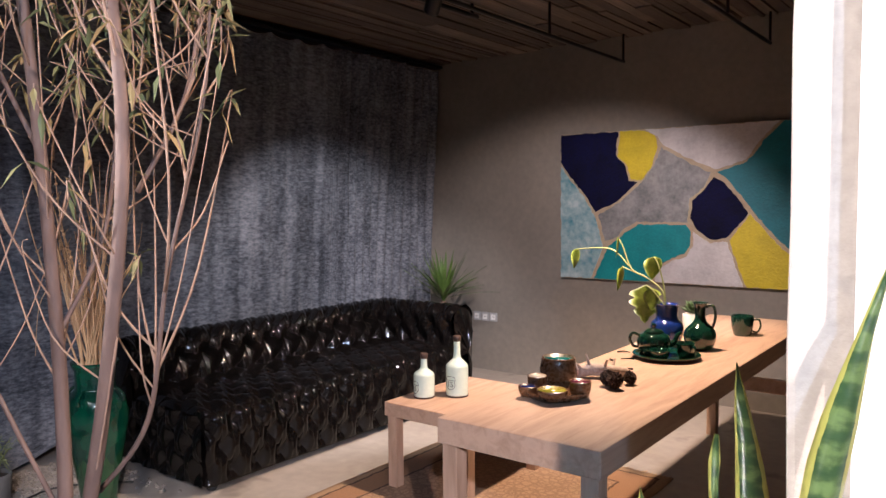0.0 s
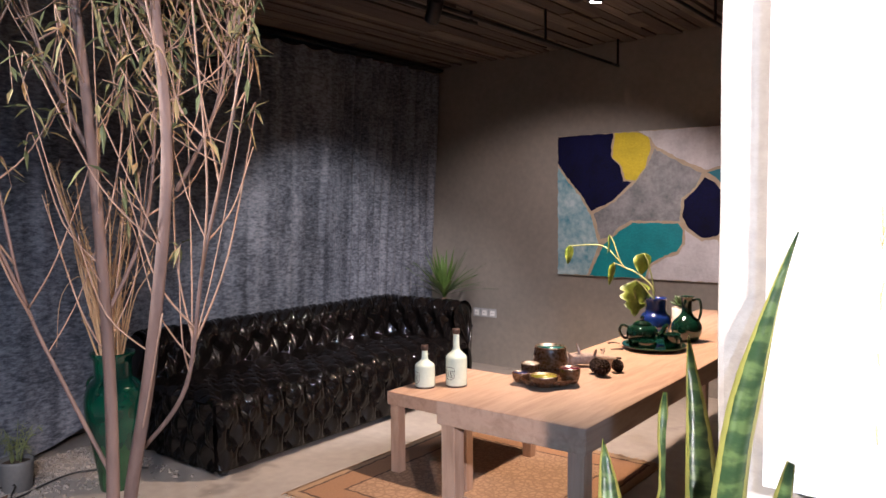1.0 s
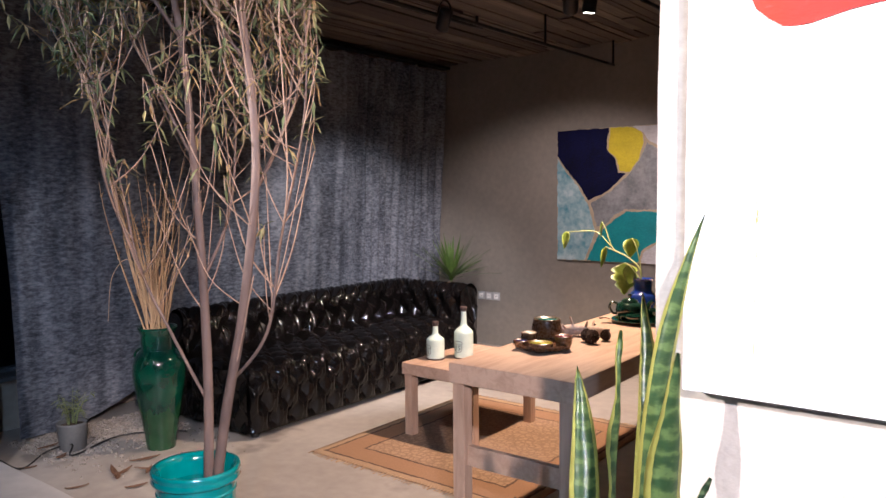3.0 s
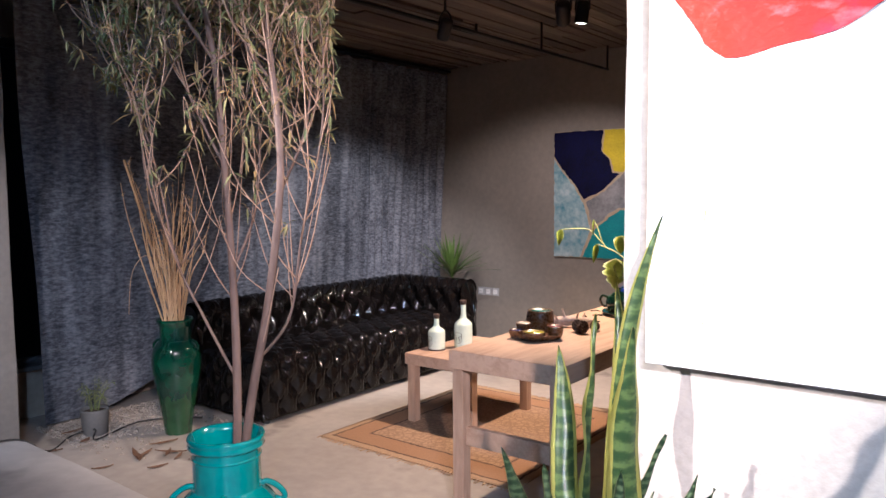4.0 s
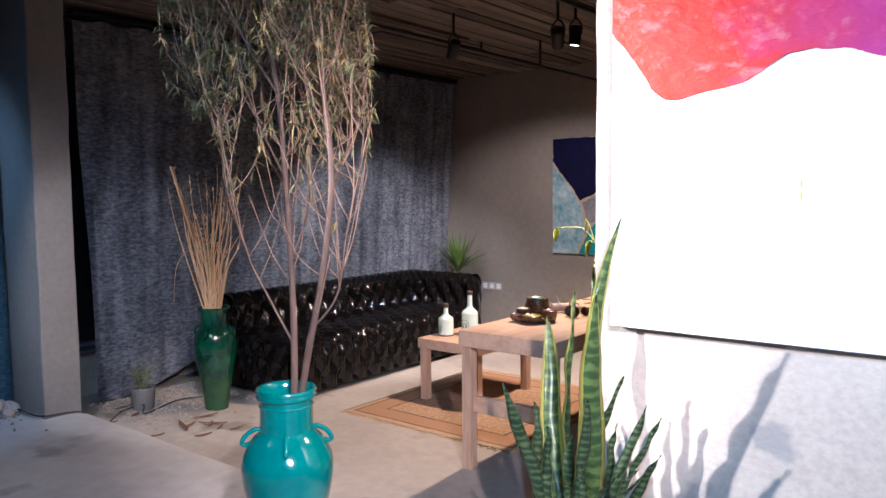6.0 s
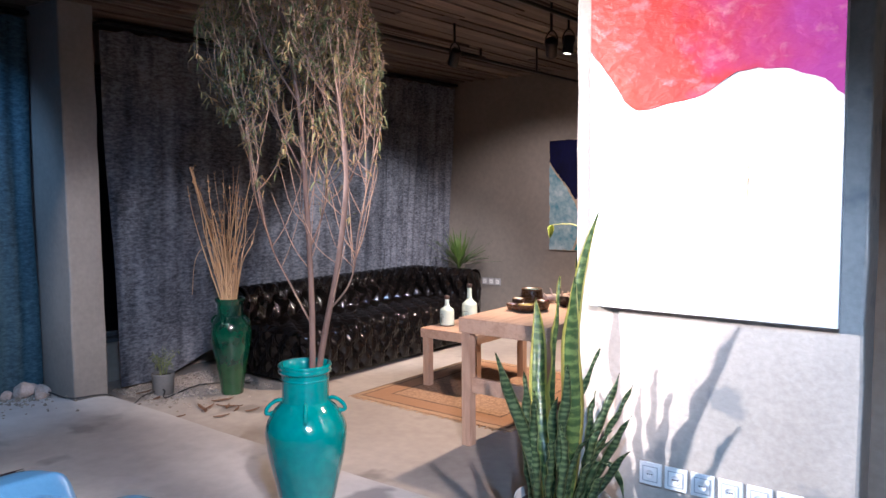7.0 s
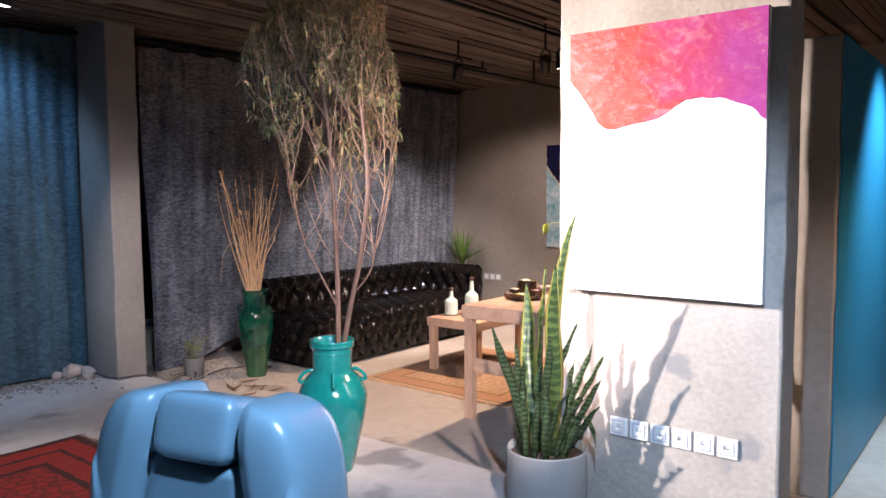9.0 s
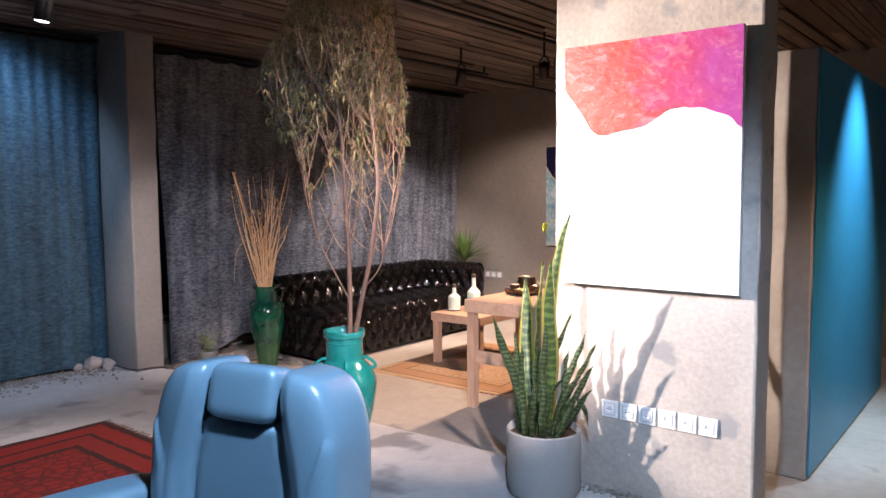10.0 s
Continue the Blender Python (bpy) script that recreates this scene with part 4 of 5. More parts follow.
def canes():
    rnd = random.Random(11)
    t = thing("dry_canes", "bunch of dry tan canes standing in the green vase", "dried plant", (GV[0], GV[1], 0.68))
    for k in range(44):
        side = max(-1.0, min(1.15, rnd.gauss(0.12, 0.55)))
        h = rnd.uniform(0.45, 0.80) if rnd.random() < 0.62 else rnd.uniform(0.80, 1.12)
        if k < 2:
            side, h = -1.05 + 0.06 * k, 1.07 - 0.14 * k
        base = SIDE * rnd.uniform(-0.06, 0.06) + DEEP * rnd.uniform(-0.06, 0.06)
        tip = base + SIDE * (0.23 * side * (0.55 + 0.45 * h)) + DEEP * rnd.uniform(-0.16, 0.16) + Vector((0, 0, h))
        mid = base.lerp(tip, 0.5) + SIDE * rnd.uniform(-0.03, 0.03) + Vector((0, 0, 0.02))
        far = base.lerp(tip, 0.8) + SIDE * rnd.uniform(-0.02, 0.02)
        r = rnd.uniform(0.0032, 0.0068) if k else 0.010
        line = spline([base, mid, far, tip], 6)
        bm = tube(bmesh.new(), line, r, r * (0.30 if k else 0.85), 6)
        for q in range(rnd.randint(4, 10)):
            p = line[rnd.randint(3, len(line) - 2)]
            bmesh.ops.create_icosphere(bm, subdivisions=1, radius=rnd.uniform(0.005, 0.010) * (r / 0.006) ** 0.5, matrix=Matrix.Translation(p))
            if rnd.random() < 0.5:
                a = rnd.uniform(0, 6.28)
                tube(bm, [p, p + Vector((0.022 * math.cos(a), 0.022 * math.sin(a), rnd.uniform(0.02, 0.05)))], 0.0022, 0.001, 4)
        part("cane", bm, straw, t)
    for k in range(1):
        s = rnd.choice((-1, 1, 1))
        x = 0.30 * s * rnd.uniform(0.8, 1.1)
        pts = [Vector((0, 0, 0)), SIDE * (0.12 * s) + Vector((0, 0, 0.45)), SIDE * x + Vector((0, 0, 0.38)), SIDE * (x * 1.15) + Vector((0, 0, rnd.uniform(0.0, 0.2)))]
        part("bent_cane", tube_bm([tuple(p) for p in pts], 0.0035, 0.0015, 5, 6), straw, t)


canes()


def add_leaf(bm, p, d, length, width, droop):
    """A narrow folded leaf from p along d."""
    side = d.cross(Vector((0, 0, 1)))
    side = side.normalized() if side.length > 0.01 else Vector((1, 0, 0))
    side = (side + Vector((0, 0, random.uniform(-0.6, 0.6)))).normalized()
    m1 = p + d * length * 0.4 + Vector((0, 0, -droop * length * 0.25))
    tip = p + d * length + Vector((0, 0, -droop * length))
    up = side.cross(d) * width * 0.25
    v = [bm.verts.new(q) for q in (p, m1 + side * width / 2 + up, tip, m1 - side * width / 2 + up, m1)]
    bm.faces.new((v[0], v[1], v[4]))
    bm.faces.new((v[1], v[2], v[4]))
    bm.faces.new((v[2], v[3], v[4]))
    bm.faces.new((v[3], v[0], v[4]))


def eucalyptus():
    rnd = random.Random(21)
    random.seed(5)
    t = thing("eucalyptus_tree", "tall slender two-stemmed eucalyptus with drying drooping leaves", "tree", (TV[0], TV[1], 0.70))

    def P(s, z, d=0.0):
        return SIDE * s + DEEP * d + Vector((0, 0, z - 0.70))

    trunks = [
        [P(0.03, 0.70), P(0.035, 1.0, 0.02), P(0.03, 1.28, 0.03), P(0.015, 1.65, 0.02), P(-0.005, 1.95, 0.0), P(-0.055, 2.24), P(-0.09, 2.5, -0.03), P(-0.08, 2.80, -0.02)],
        [P(0.045, 0.70, -0.02), P(0.09, 0.97, -0.08), P(0.145, 1.25, -0.13), P(0.185, 1.6, -0.15), P(0.165, 1.9, -0.11), P(0.14, 2.15, -0.05), P(0.12, 2.45, 0.03), P(0.14, 2.80, 0.04)],
    ]
    limbs = [
        (0, [P(0.03, 0.98, 0.02), P(-0.06, 1.16, 0.05), P(-0.14, 1.34, 0.08), P(-0.19, 1.62, 0.08), P(-0.25, 1.85, 0.06), P(-0.35, 2.02, 0.05)]),
        (0, [P(-0.13, 1.32, 0.07), P(-0.20, 1.58, 0.0), P(-0.21, 1.85, -0.04), P(-0.27, 2.15, -0.05)]),
        (1, [P(0.11, 1.05, -0.05), P(0.20, 1.18, -0.10), P(0.24, 1.42, -0.12), P(0.30, 1.70, -0.1), P(0.31, 1.95, -0.08), P(0.28, 2.25, -0.05)]),
        (0, [P(0.03, 1.30, 0.03), P(0.10, 1.5, 0.1), P(0.11, 1.8, 0.15), P(0.06, 2.1, 0.16), P(0.04, 2.5, 0.14)]),
        (1, [P(0.185, 1.55, -0.05), P(0.26, 1.75, 0.04), P(0.28, 2.05, 0.08), P(0.24, 2.4, 0.1)]),
        (0, [P(0.015, 1.62, 0.02), P(-0.09, 1.85, 0.06), P(-0.16, 2.1, 0.08), P(-0.2, 2.45, 0.06)]),
        (1, [P(0.17, 1.85, -0.03), P(0.05, 2.05, -0.1), P(0.02, 2.35, -0.12), P(0.03, 2.7, -0.1)]),
        (0, [P(0.0, 1.92, 0.0), P(-0.12, 2.12, -0.1), P(-0.2, 2.35, -0.12), P(-0.23, 2.6, -0.1)]),
    ]
    carriers = []
    for path in trunks:
        line = spline(path, 9)
        part("trunk", tube(bmesh.new(), line, 0.0142, 0.0052, 12), bark, t)
        carriers.append((line, 1.0))
    for _, path in limbs:
        line = spline(path, 8)
        part("limb", tube(bmesh.new(), line, 0.0048, 0.0018, 7), bark, t)
        carriers.append((line, 0.62))
    twigs, leaves = bmesh.new(), bmesh.new()

    def table_at(z, rows):
        for (z0, a), (z1, b) in zip(rows, rows[1:]):
            if z <= z1:
                return a + (b - a) * max(0.0, (z - z0) / (z1 - z0))
        return rows[-1][1]

    def held(p):
        """Keeps a point inside the crown's uneven outline and under the ceiling."""
        z = p.z + 0.70
        wob = 0.04 * noise.noise(p * 6)
        s = p.dot(SIDE)
        lo = table_at(z, [(0.7, -0.12), (1.2, -0.17), (1.69, -0.19), (1.84, -0.28), (1.95, -0.41), (2.16, -0.47), (2.40, -0.30), (2.80, -0.18)]) + wob
        hi = table_at(z, [(0.7, 0.18), (1.2, 0.24), (1.70, 0.34), (2.24, 0.32), (2.40, 0.29), (2.80, 0.18)]) + wob
        d = p.dot(DEEP)
        p = p + SIDE * (max(lo, min(hi, s)) - s) + DEEP * (max(-0.30, min(0.30, d)) - d)
        p.z = min(p.z, 2.11)
        return p

    def leafy(line, first, count):
        """Small narrow leaves along the outer part of a twig, hanging a little."""
        for _ in range(count):
            q = line[rnd.randint(int(first * (len(line) - 1)), len(line) - 1)]
            if q.z > 2.10:
                continue
            d = Vector((rnd.gauss(0, 0.7), rnd.gauss(0, 0.7), rnd.gauss(-0.25, 0.6))).normalized()
            add_leaf(leaves, q, d, rnd.uniform(0.026, 0.056), rnd.uniform(0.007, 0.012), rnd.uniform(0.0, 0.5))

    def shoot(p, out, reach, rise, r):
        """A thin twig that leaves its limb at an angle and turns upwards."""
        p1 = held(p + out * reach * 0.55 + Vector((0, 0, rise * 0.35)))
        p2 = held(p + out * reach + Vector((rnd.uniform(-0.03, 0.03), rnd.uniform(-0.03, 0.03), rise)))
        p3 = held(p2 + out * rnd.uniform(-0.03, 0.06) + Vector((0, 0, rnd.uniform(-0.07, 0.10))))
        line = spline([p, p1, p2, p3], 5)
        tube(twigs, line, r, r * 0.4, 5)
        return line

    for line, weight in carriers:
        for k in range(int(38 * weight)):
            p = line[int(rnd.uniform(0.12, 1.0) ** 0.8 * (len(line) - 1))]
            z = p.z + 0.70
            if z < 1.6 and rnd.random() < 0.25:
                continue
            a = rnd.uniform(0, 2 * math.pi)
            out = Vector((math.cos(a), math.sin(a), 0))
            tw = shoot(p, out, rnd.uniform(0.06, 0.20), rnd.uniform(0.18, 0.55), rnd.uniform(0.0015, 0.0026))
            top = tw[-1].z + 0.70
            if top > 1.72:
                leafy(tw, 0.45, rnd.randint(4, 11))
                for _ in range(rnd.randint(2, 4) if top > 1.9 else 1):
                    q = tw[rnd.randint(len(tw) // 3, len(tw) - 1)]
                    a2 = rnd.uniform(0, 2 * math.pi)
                    t2 = shoot(q, Vector((math.cos(a2), math.sin(a2), 0)), rnd.uniform(0.03, 0.13), rnd.uniform(0.02, 0.20), 0.0013)
                    leafy(t2, 0.25, rnd.randint(7, 13))
            elif rnd.random() < 0.30:
                leafy(tw, 0.7, rnd.randint(2, 6))
    # Loose tufts at the ends of the side limbs.
    for k in (2, 2, 3, 3, 4, 6, 7, 9):
        line = carriers[k][0]
        for _ in range(7):
            a = rnd.uniform(0, 2 * math.pi)
            tw = shoot(line[-1 - rnd.randint(0, 8)], Vector((math.cos(a), math.sin(a), 0)), rnd.uniform(0.03, 0.12), rnd.uniform(-0.03, 0.16), 0.0014)
            leafy(tw, 0.2, rnd.randint(9, 16))
    tagged(part("twig_spray", twigs, twig_mat, t), kind="stuff")
    part("crown", leaves, leaf_mat, t, smooth=False)


eucalyptus()

# ---- snake plant in its planter ----
SP = (-0.155, 0.765, Z_UP)
pl = thing("planter", "smooth light grey cylindrical planter beside the column", "planter", SP)
part("pot", lathe([(0.160, 0.0), (0.166, 0.004), (0.176, 0.02), (0.177, 0.300), (0.176, 0.308), (0.172, 0.310), (0.167, 0.306), (0.166, 0.25)], 64), pot_grey, pl)
part("soil", lathe([(0.001, 0.26), (0.166, 0.26), (0.166, 0.272), (0.08, 0.28)], 32), soil, pl)


def blade(base, tip, width, bend, twist, seed):
    """A stiff upright leaf, channelled, wavy at its edges and pointed."""
    b, tp = Vector(base), Vector(tip)
    ctrl = b.lerp(tp, 0.5) + Vector(bend)
    bm = bmesh.new()
    uvl = bm.loops.layers.uv.new("UVMap")
    n, rows, vmap = 22, [], []
    a0 = twist
    for i in range(n + 1):
        f = i / n
        p = b * (1 - f) ** 2 + ctrl * 2 * f * (1 - f) + tp * f * f
        p += Vector((0.80, 0.60, 0)) * (0.012 * math.sin(f * 6.3 + seed) * f)
        w = width * (0.55 + 0.9 * f if f < 0.45 else 0.955 * (1 - ((f - 0.45) / 0.55) ** 2.8)) + 0.0015
        a = a0 + 0.5 * (f - 0.5) * (1 if seed % 2 else -1) + 0.12 * math.sin(f * 9 + seed)
        s = Vector((math.cos(a), math.sin(a), 0))
        fwd = Vector((-math.sin(a), math.cos(a), 0))
        row = []
        for j in range(5):
            u = j / 4
            wob = 0.0065 * math.sin(f * 26 + seed + 2.5 * u) * abs(2 * u - 1)
            row.append(bm.verts.new(p + s * (u - 0.5) * w + fwd * (0.35 * w * (2 * u - 1) ** 2 + wob)))
        rows.append(row)
    L = (tp - b).length
    for i in range(n):
        for j in range(4):
            f = bm.faces.new((rows[i][j], rows[i][j + 1], rows[i + 1][j + 1], rows[i + 1][j]))
            for loop, (ii, jj) in zip(f.loops, ((i, j), (i, j + 1), (i + 1, j + 1), (i + 1, j))):
                loop[uvl].uv = (jj / 4, ii / n * L)
    bmesh.ops.solidify(bm, geom=bm.faces[:], thickness=0.003)
    return bm


def snake_plant():
    t = thing("snake_plant", "snake plant with banded green leaves and yellow margins", "plant", (SP[0], SP[1], 0.40))
    side, deep = Vector((0.80, 0.60, 0)), Vector((-0.60, 0.80, 0))

    def Q(s, z, d=0.0):
        return side * s + deep * d + Vector((0, 0, z - 0.40))

    # Foot across the view and in depth, tip across, tip height and depth, width, bend, twist.
    tall = [
        (0.03, 0.04, 0.140, 1.48, 0.078, 0.052, -0.10, 0.55), (0.01, -0.02, 0.0, 1.265, -0.195, 0.076, 0.035, 0.55), (-0.02, 0.05, 0.014, 1.213, 0.285, 0.046, 0.0, 1.7),
        (-0.05, 0.0, -0.067, 1.123, 0.33, 0.072, -0.02, 0.45), (0.04, 0.09, 0.125, 1.275, 0.45, 0.062, 0.0, 0.5),
    ]
    for k, (s0, d0, s1, z1, d1, w, bend, turn) in enumerate(tall):
        part("leaf", blade(Q(s0, 0.39, d0), Q(s1, z1, d1), w, tuple(side * bend + Vector((0, 0, 0.03))), turn, k), snake_mat, t)
    low = [
        (-0.09, -0.05, -0.255, 1.0, -0.131, 0.048, 0.05), (0.02, -0.04, 0.115, 0.99, -0.02, 0.040, -0.04), (0.05, -0.03, 0.185, 0.91, -0.05, 0.036, -0.03),
        (0.06, 0.00, 0.262, 0.845, 0.03, 0.034, -0.02), (0.05, -0.06, 0.24, 0.765, -0.08, 0.034, -0.02), (0.05, -0.08, 0.215, 0.66, -0.14, 0.034, 0.0),
        (-0.02, -0.09, 0.10, 0.74, -0.14, 0.036, -0.03), (-0.10, -0.07, -0.125, 0.86, -0.10, 0.040, 0.0), (-0.08, 0.04, -0.14, 0.88, 0.10, 0.038, 0.0),
        (0.0, -0.08, -0.01, 0.98, -0.20, 0.042, -0.03), (-0.03, -0.10, -0.02, 0.76, -0.16, 0.036, 0.0), (0.07, 0.04, 0.15, 0.80, 0.12, 0.036, 0.0),
        (0.04, -0.11, 0.13, 0.60, -0.19, 0.032, 0.0), (0.02, -0.05, 0.165, 0.70, -0.02, 0.030, -0.02), (0.03, -0.08, 0.20, 0.72, -0.06, 0.030, -0.05),
        (-0.11, 0.0, -0.15, 0.76, 0.02, 0.036, -0.01), (-0.06, -0.09, -0.05, 0.70, -0.12, 0.036, 0.0), (0.01, 0.02, 0.09, 0.86, 0.06, 0.036, -0.03),
        (-0.05, -0.02, -0.02, 0.82, -0.03, 0.040, -0.02), (0.0, 0.08, 0.07, 0.78, 0.16, 0.034, 0.0),
    ]
    for k, (s0, d0, s1, z1, d1, w, bend) in enumerate(low):
        part("leaf", blade(Q(s0, 0.39, d0), Q(s1, z1, d1), w, tuple(side * bend + Vector((0, 0, 0.05))), 0.66 + 0.75 * math.sin(k * 2.4), k + 7), snake_mottled, t)
    # One leaf has flopped over the rim.
    part("leaf", blade(Q(0.05, 0.40, -0.05), Q(0.185, 0.47, -0.12), 0.034, tuple(side * 0.02 + Vector((0, 0, 0.33))), 0.5, 40), snake_mottled, t)


snake_plant()

# ---- corner plants ----
yp = thing("yucca_plant", "small spiky green yucca in a dark pot behind the sofa arm", "plant", (-3.93, 5.16, 0.0))
part("pot", lathe([(0.10, 0.0), (0.105, 0.005), (0.13, 0.26), (0.132, 0.28), (0.122, 0.28), (0.115, 0.24)], 32), pot_dark, yp)
part("soil", lathe([(0.001, 0.23), (0.116, 0.23), (0.116, 0.25), (0.04, 0.255)], 24), soil, yp)
part("stem", tube_bm([(0, 0, 0.24), (0.01, 0, 0.45), (0, 0, 0.68)], 0.028, 0.024, 10), bark, yp)
rnd = random.Random(31)
for k in range(46):
    a, el = rnd.uniform(0, 2 * math.pi), rnd.uniform(0.25, 1.4)
    d = Vector((math.cos(a) * math.cos(el), math.sin(a) * math.cos(el), math.sin(el)))
    L = rnd.uniform(0.36, 0.52)
    b = Vector((0, 0, 0.68 + rnd.uniform(0, 0.06)))
    s = d.cross(Vector((0, 0, 1))).normalized()
    bm = bmesh.new()
    rows = []
    for i in range(6):
        f = i / 5
        w = 0.015 * (0.6 + 1.2 * f if f < 0.35 else 1.02 * (1 - ((f - 0.35) / 0.65) ** 2)) + 0.0008
        p = b + d * L * f + Vector((0, 0, -0.12 * L * f * f * (1.6 - el)))
        rows.append([bm.verts.new(p + s * w), bm.verts.new(p - Vector((0, 0, 0.003))), bm.verts.new(p - s * w)])
    for q, r in zip(rows, rows[1:]):
        bm.faces.new((q[0], q[1], r[1], r[0]))
        bm.faces.new((q[1], q[2], r[2], r[1]))
    part("leaf", bm, yucca_leaf, yp)

sm = thing("small_potted_plant", "sparse pale plant in a small grey pot on the floor", "plant", (-4.10, 1.56, 0.0))
part("pot", lathe([(0.072, 0.0), (0.075, 0.004), (0.086, 0.15), (0.087, 0.165), (0.079, 0.165), (0.074, 0.14)], 32), pot_dark, sm)
part("soil", lathe([(0.001, 0.13), (0.076, 0.13), (0.076, 0.145), (0.03, 0.15)], 20), soil, sm)
random.seed(9)
rnd = random.Random(44)
lv = bmesh.new()
for k in range(16):
    a = rnd.uniform(0, 6.28)
    q = Vector((math.cos(a), math.sin(a), 0))
    pts = [q * 0.02 + Vector((0, 0, 0.13)), q * 0.04 + Vector((0, 0, 0.22)), q * rnd.uniform(0.05, 0.13) + Vector((0, 0, rnd.uniform(0.22, 0.38)))]
    part("stalk", tube_bm([tuple(p) for p in pts], 0.0028, 0.0012, 5), pale_leaf, sm)
    for _ in range(7):
        d = Vector((rnd.uniform(-1, 1), rnd.uniform(-1, 1), rnd.uniform(-0.4, 0.8))).normalized()
        add_leaf(lv, pts[1].lerp(pts[2], rnd.random()), d, rnd.uniform(0.03, 0.07), rnd.uniform(0.007, 0.013), 0.4)
part("foliage", lv, pale_leaf, sm, smooth=False)

# ---- floor clutter ----
cable = thing("floor_cable", "thin black cable trailing over the floor", "cable", (-4.3, 0.9, 0.0))
part("cord", tube_bm([(-0.15, -0.25, 0.14), (0.02, -0.14, 0.16), (0.30, -0.10, 0.15), (0.36, 0.13, 0.135), (0.34, 0.30, 0.012), (0.16, 0.52, 0.010), (0.27, 0.62, 0.05), (0.36, 0.58, 0.012), (0.26, 0.92, 0.02), (0.46, 1.15, 0.03), (0.5, 1.25, 0.01)], 0.0055, n=6), black_plastic, cable)
rnd = random.Random(71)
for k in range(13):
    x, y = (rnd.uniform(-4.25, -3.45), rnd.uniform(1.14, 1.62)) if k < 4 else (rnd.uniform(-3.60, -3.15), rnd.uniform(1.45, 1.80))
    lf = tagged(part("dry_leaf", bmesh.new(), dead_leaf), "curled brown dry leaf on the floor", "leaf", "dry leaves")
    bm = bmesh.new()
    L, w = rnd.uniform(0.09, 0.22), rnd.uniform(0.011, 0.022)
    rows = [[bm.verts.new((L * (i / 8 - 0.5), w * math.sin(math.pi * i / 8) * j, 0.003 + 0.005 * abs(j) + 0.008 * (i / 4 - 1) ** 2)) for j in (-1, 0, 1)] for i in range(9)]
    for a, b in zip(rows, rows[1:]):
        for j in range(2):
            bm.faces.new((a[j], a[j + 1], b[j + 1], b[j]))
    bmesh.ops.remove_doubles(bm, verts=bm.verts, dist=0.0001)
    bmesh.ops.solidify(bm, geom=bm.faces[:], thickness=0.0015)
    bm.to_mesh(lf.data)
    bm.free()
    lf.matrix_basis = pose(x, y, 0.001, 0, 0, rnd.uniform(0, 360))


def gravel(name, label, n, where, seed):
    rnd = random.Random(seed)
    verts, faces = [], []
    for _ in range(n):
        x, y, z = where(rnd)
        r = rnd.uniform(0.004, 0.014) * (1.8 if rnd.random() < 0.06 else 1)
        k = len(verts)
        a0 = rnd.uniform(0, 6.28)
        for i in range(5):
            a = a0 + i * 1.2566
            q = r * rnd.uniform(0.7, 1.2)
            verts.append((x + q * math.cos(a), y + q * math.sin(a), z - 0.001))
        for i in range(4):
            a = a0 + 0.5 + i * 1.5708
            q = r * rnd.uniform(0.45, 0.8)
            verts.append((x + q * math.cos(a), y + q * math.sin(a), z + r * rnd.uniform(0.5, 0.9)))
        faces += [(k + 5, k + 6, k + 7, k + 8), (k, k + 1, k + 6, k + 5), (k + 1, k + 2, k + 6), (k + 2, k + 3, k + 7, k + 6), (k + 3, k + 4, k + 8, k + 7), (k + 4, k, k + 5, k + 8)]
    me = bpy.data.meshes.new(name)
    me.from_pydata(verts, [], faces)
    me.materials.append(gravel_mat)
    tagged(new(name, me), label, "gravel", kind="stuff")


gravel("gravel", "loose grey gravel and rubble along the blue-lit curtain", 2600, lambda r: (-4.55 + abs(r.gauss(0, 0.22)), r.uniform(-3.0, 0.85), Z_UP + 0.003), 5)
gravel("gravel", "loose pale gravel by the sofa and window", 1500, lambda r: (-4.5 + abs(r.gauss(0, 0.35)), r.uniform(1.35, 2.25), 0.0), 6)
gravel("plaster_crumbs", "pale plaster crumbs along the foot of the column", 420, lambda r: (r.uniform(-0.05, 0.75), 0.952 - abs(r.gauss(0, 0.035)), Z_UP + 0.004), 9)


def rubble(x, y, z, r, seed):
    bm = bmesh.new()
    bmesh.ops.create_icosphere(bm, subdivisions=3, radius=r)
    for v in bm.verts:
        v.co *= 1 + 0.45 * noise.noise(v.co * 14 + Vector((seed, 0, 0)))
        v.co.z *= 0.8
    ob = tagged(part("rubble_stone", bm, driftwood, smooth=False), "pale broken stone lying by the column foot", "stone", "rubble")
    ob.matrix_basis = pose(x, y, z + r * 0.62, 0, 0, seed * 50)


for k, (x, y, r) in enumerate(((-4.38, 0.66, 0.075), (-4.30, 0.74, 0.055), (-4.42, 0.55, 0.04), (-4.24, 0.70, 0.035))):
    rubble(x, y, Z_UP, r, k + 1)

# ---- on the coffee table ----


def words(text, size, mat, parent, m, depth=0.0006, name="lettering"):
    cu = bpy.data.curves.new(name, "FONT")
    cu.body, cu.size, cu.extrude, cu.align_x, cu.align_y = text, size, depth, "CENTER", "CENTER"
    tmp = new("tmp_text", cu)
    bpy.context.view_layer.update()
    me = bpy.data.meshes.new_from_object(tmp.evaluated_get(bpy.context.evaluated_depsgraph_get()))
    bpy.data.objects.remove(tmp)
    me.name = name
    me.transform(m)
    me.materials.clear()
    me.materials.append(mat)
    ob = new(name, me)
    ob.parent = parent
    return ob


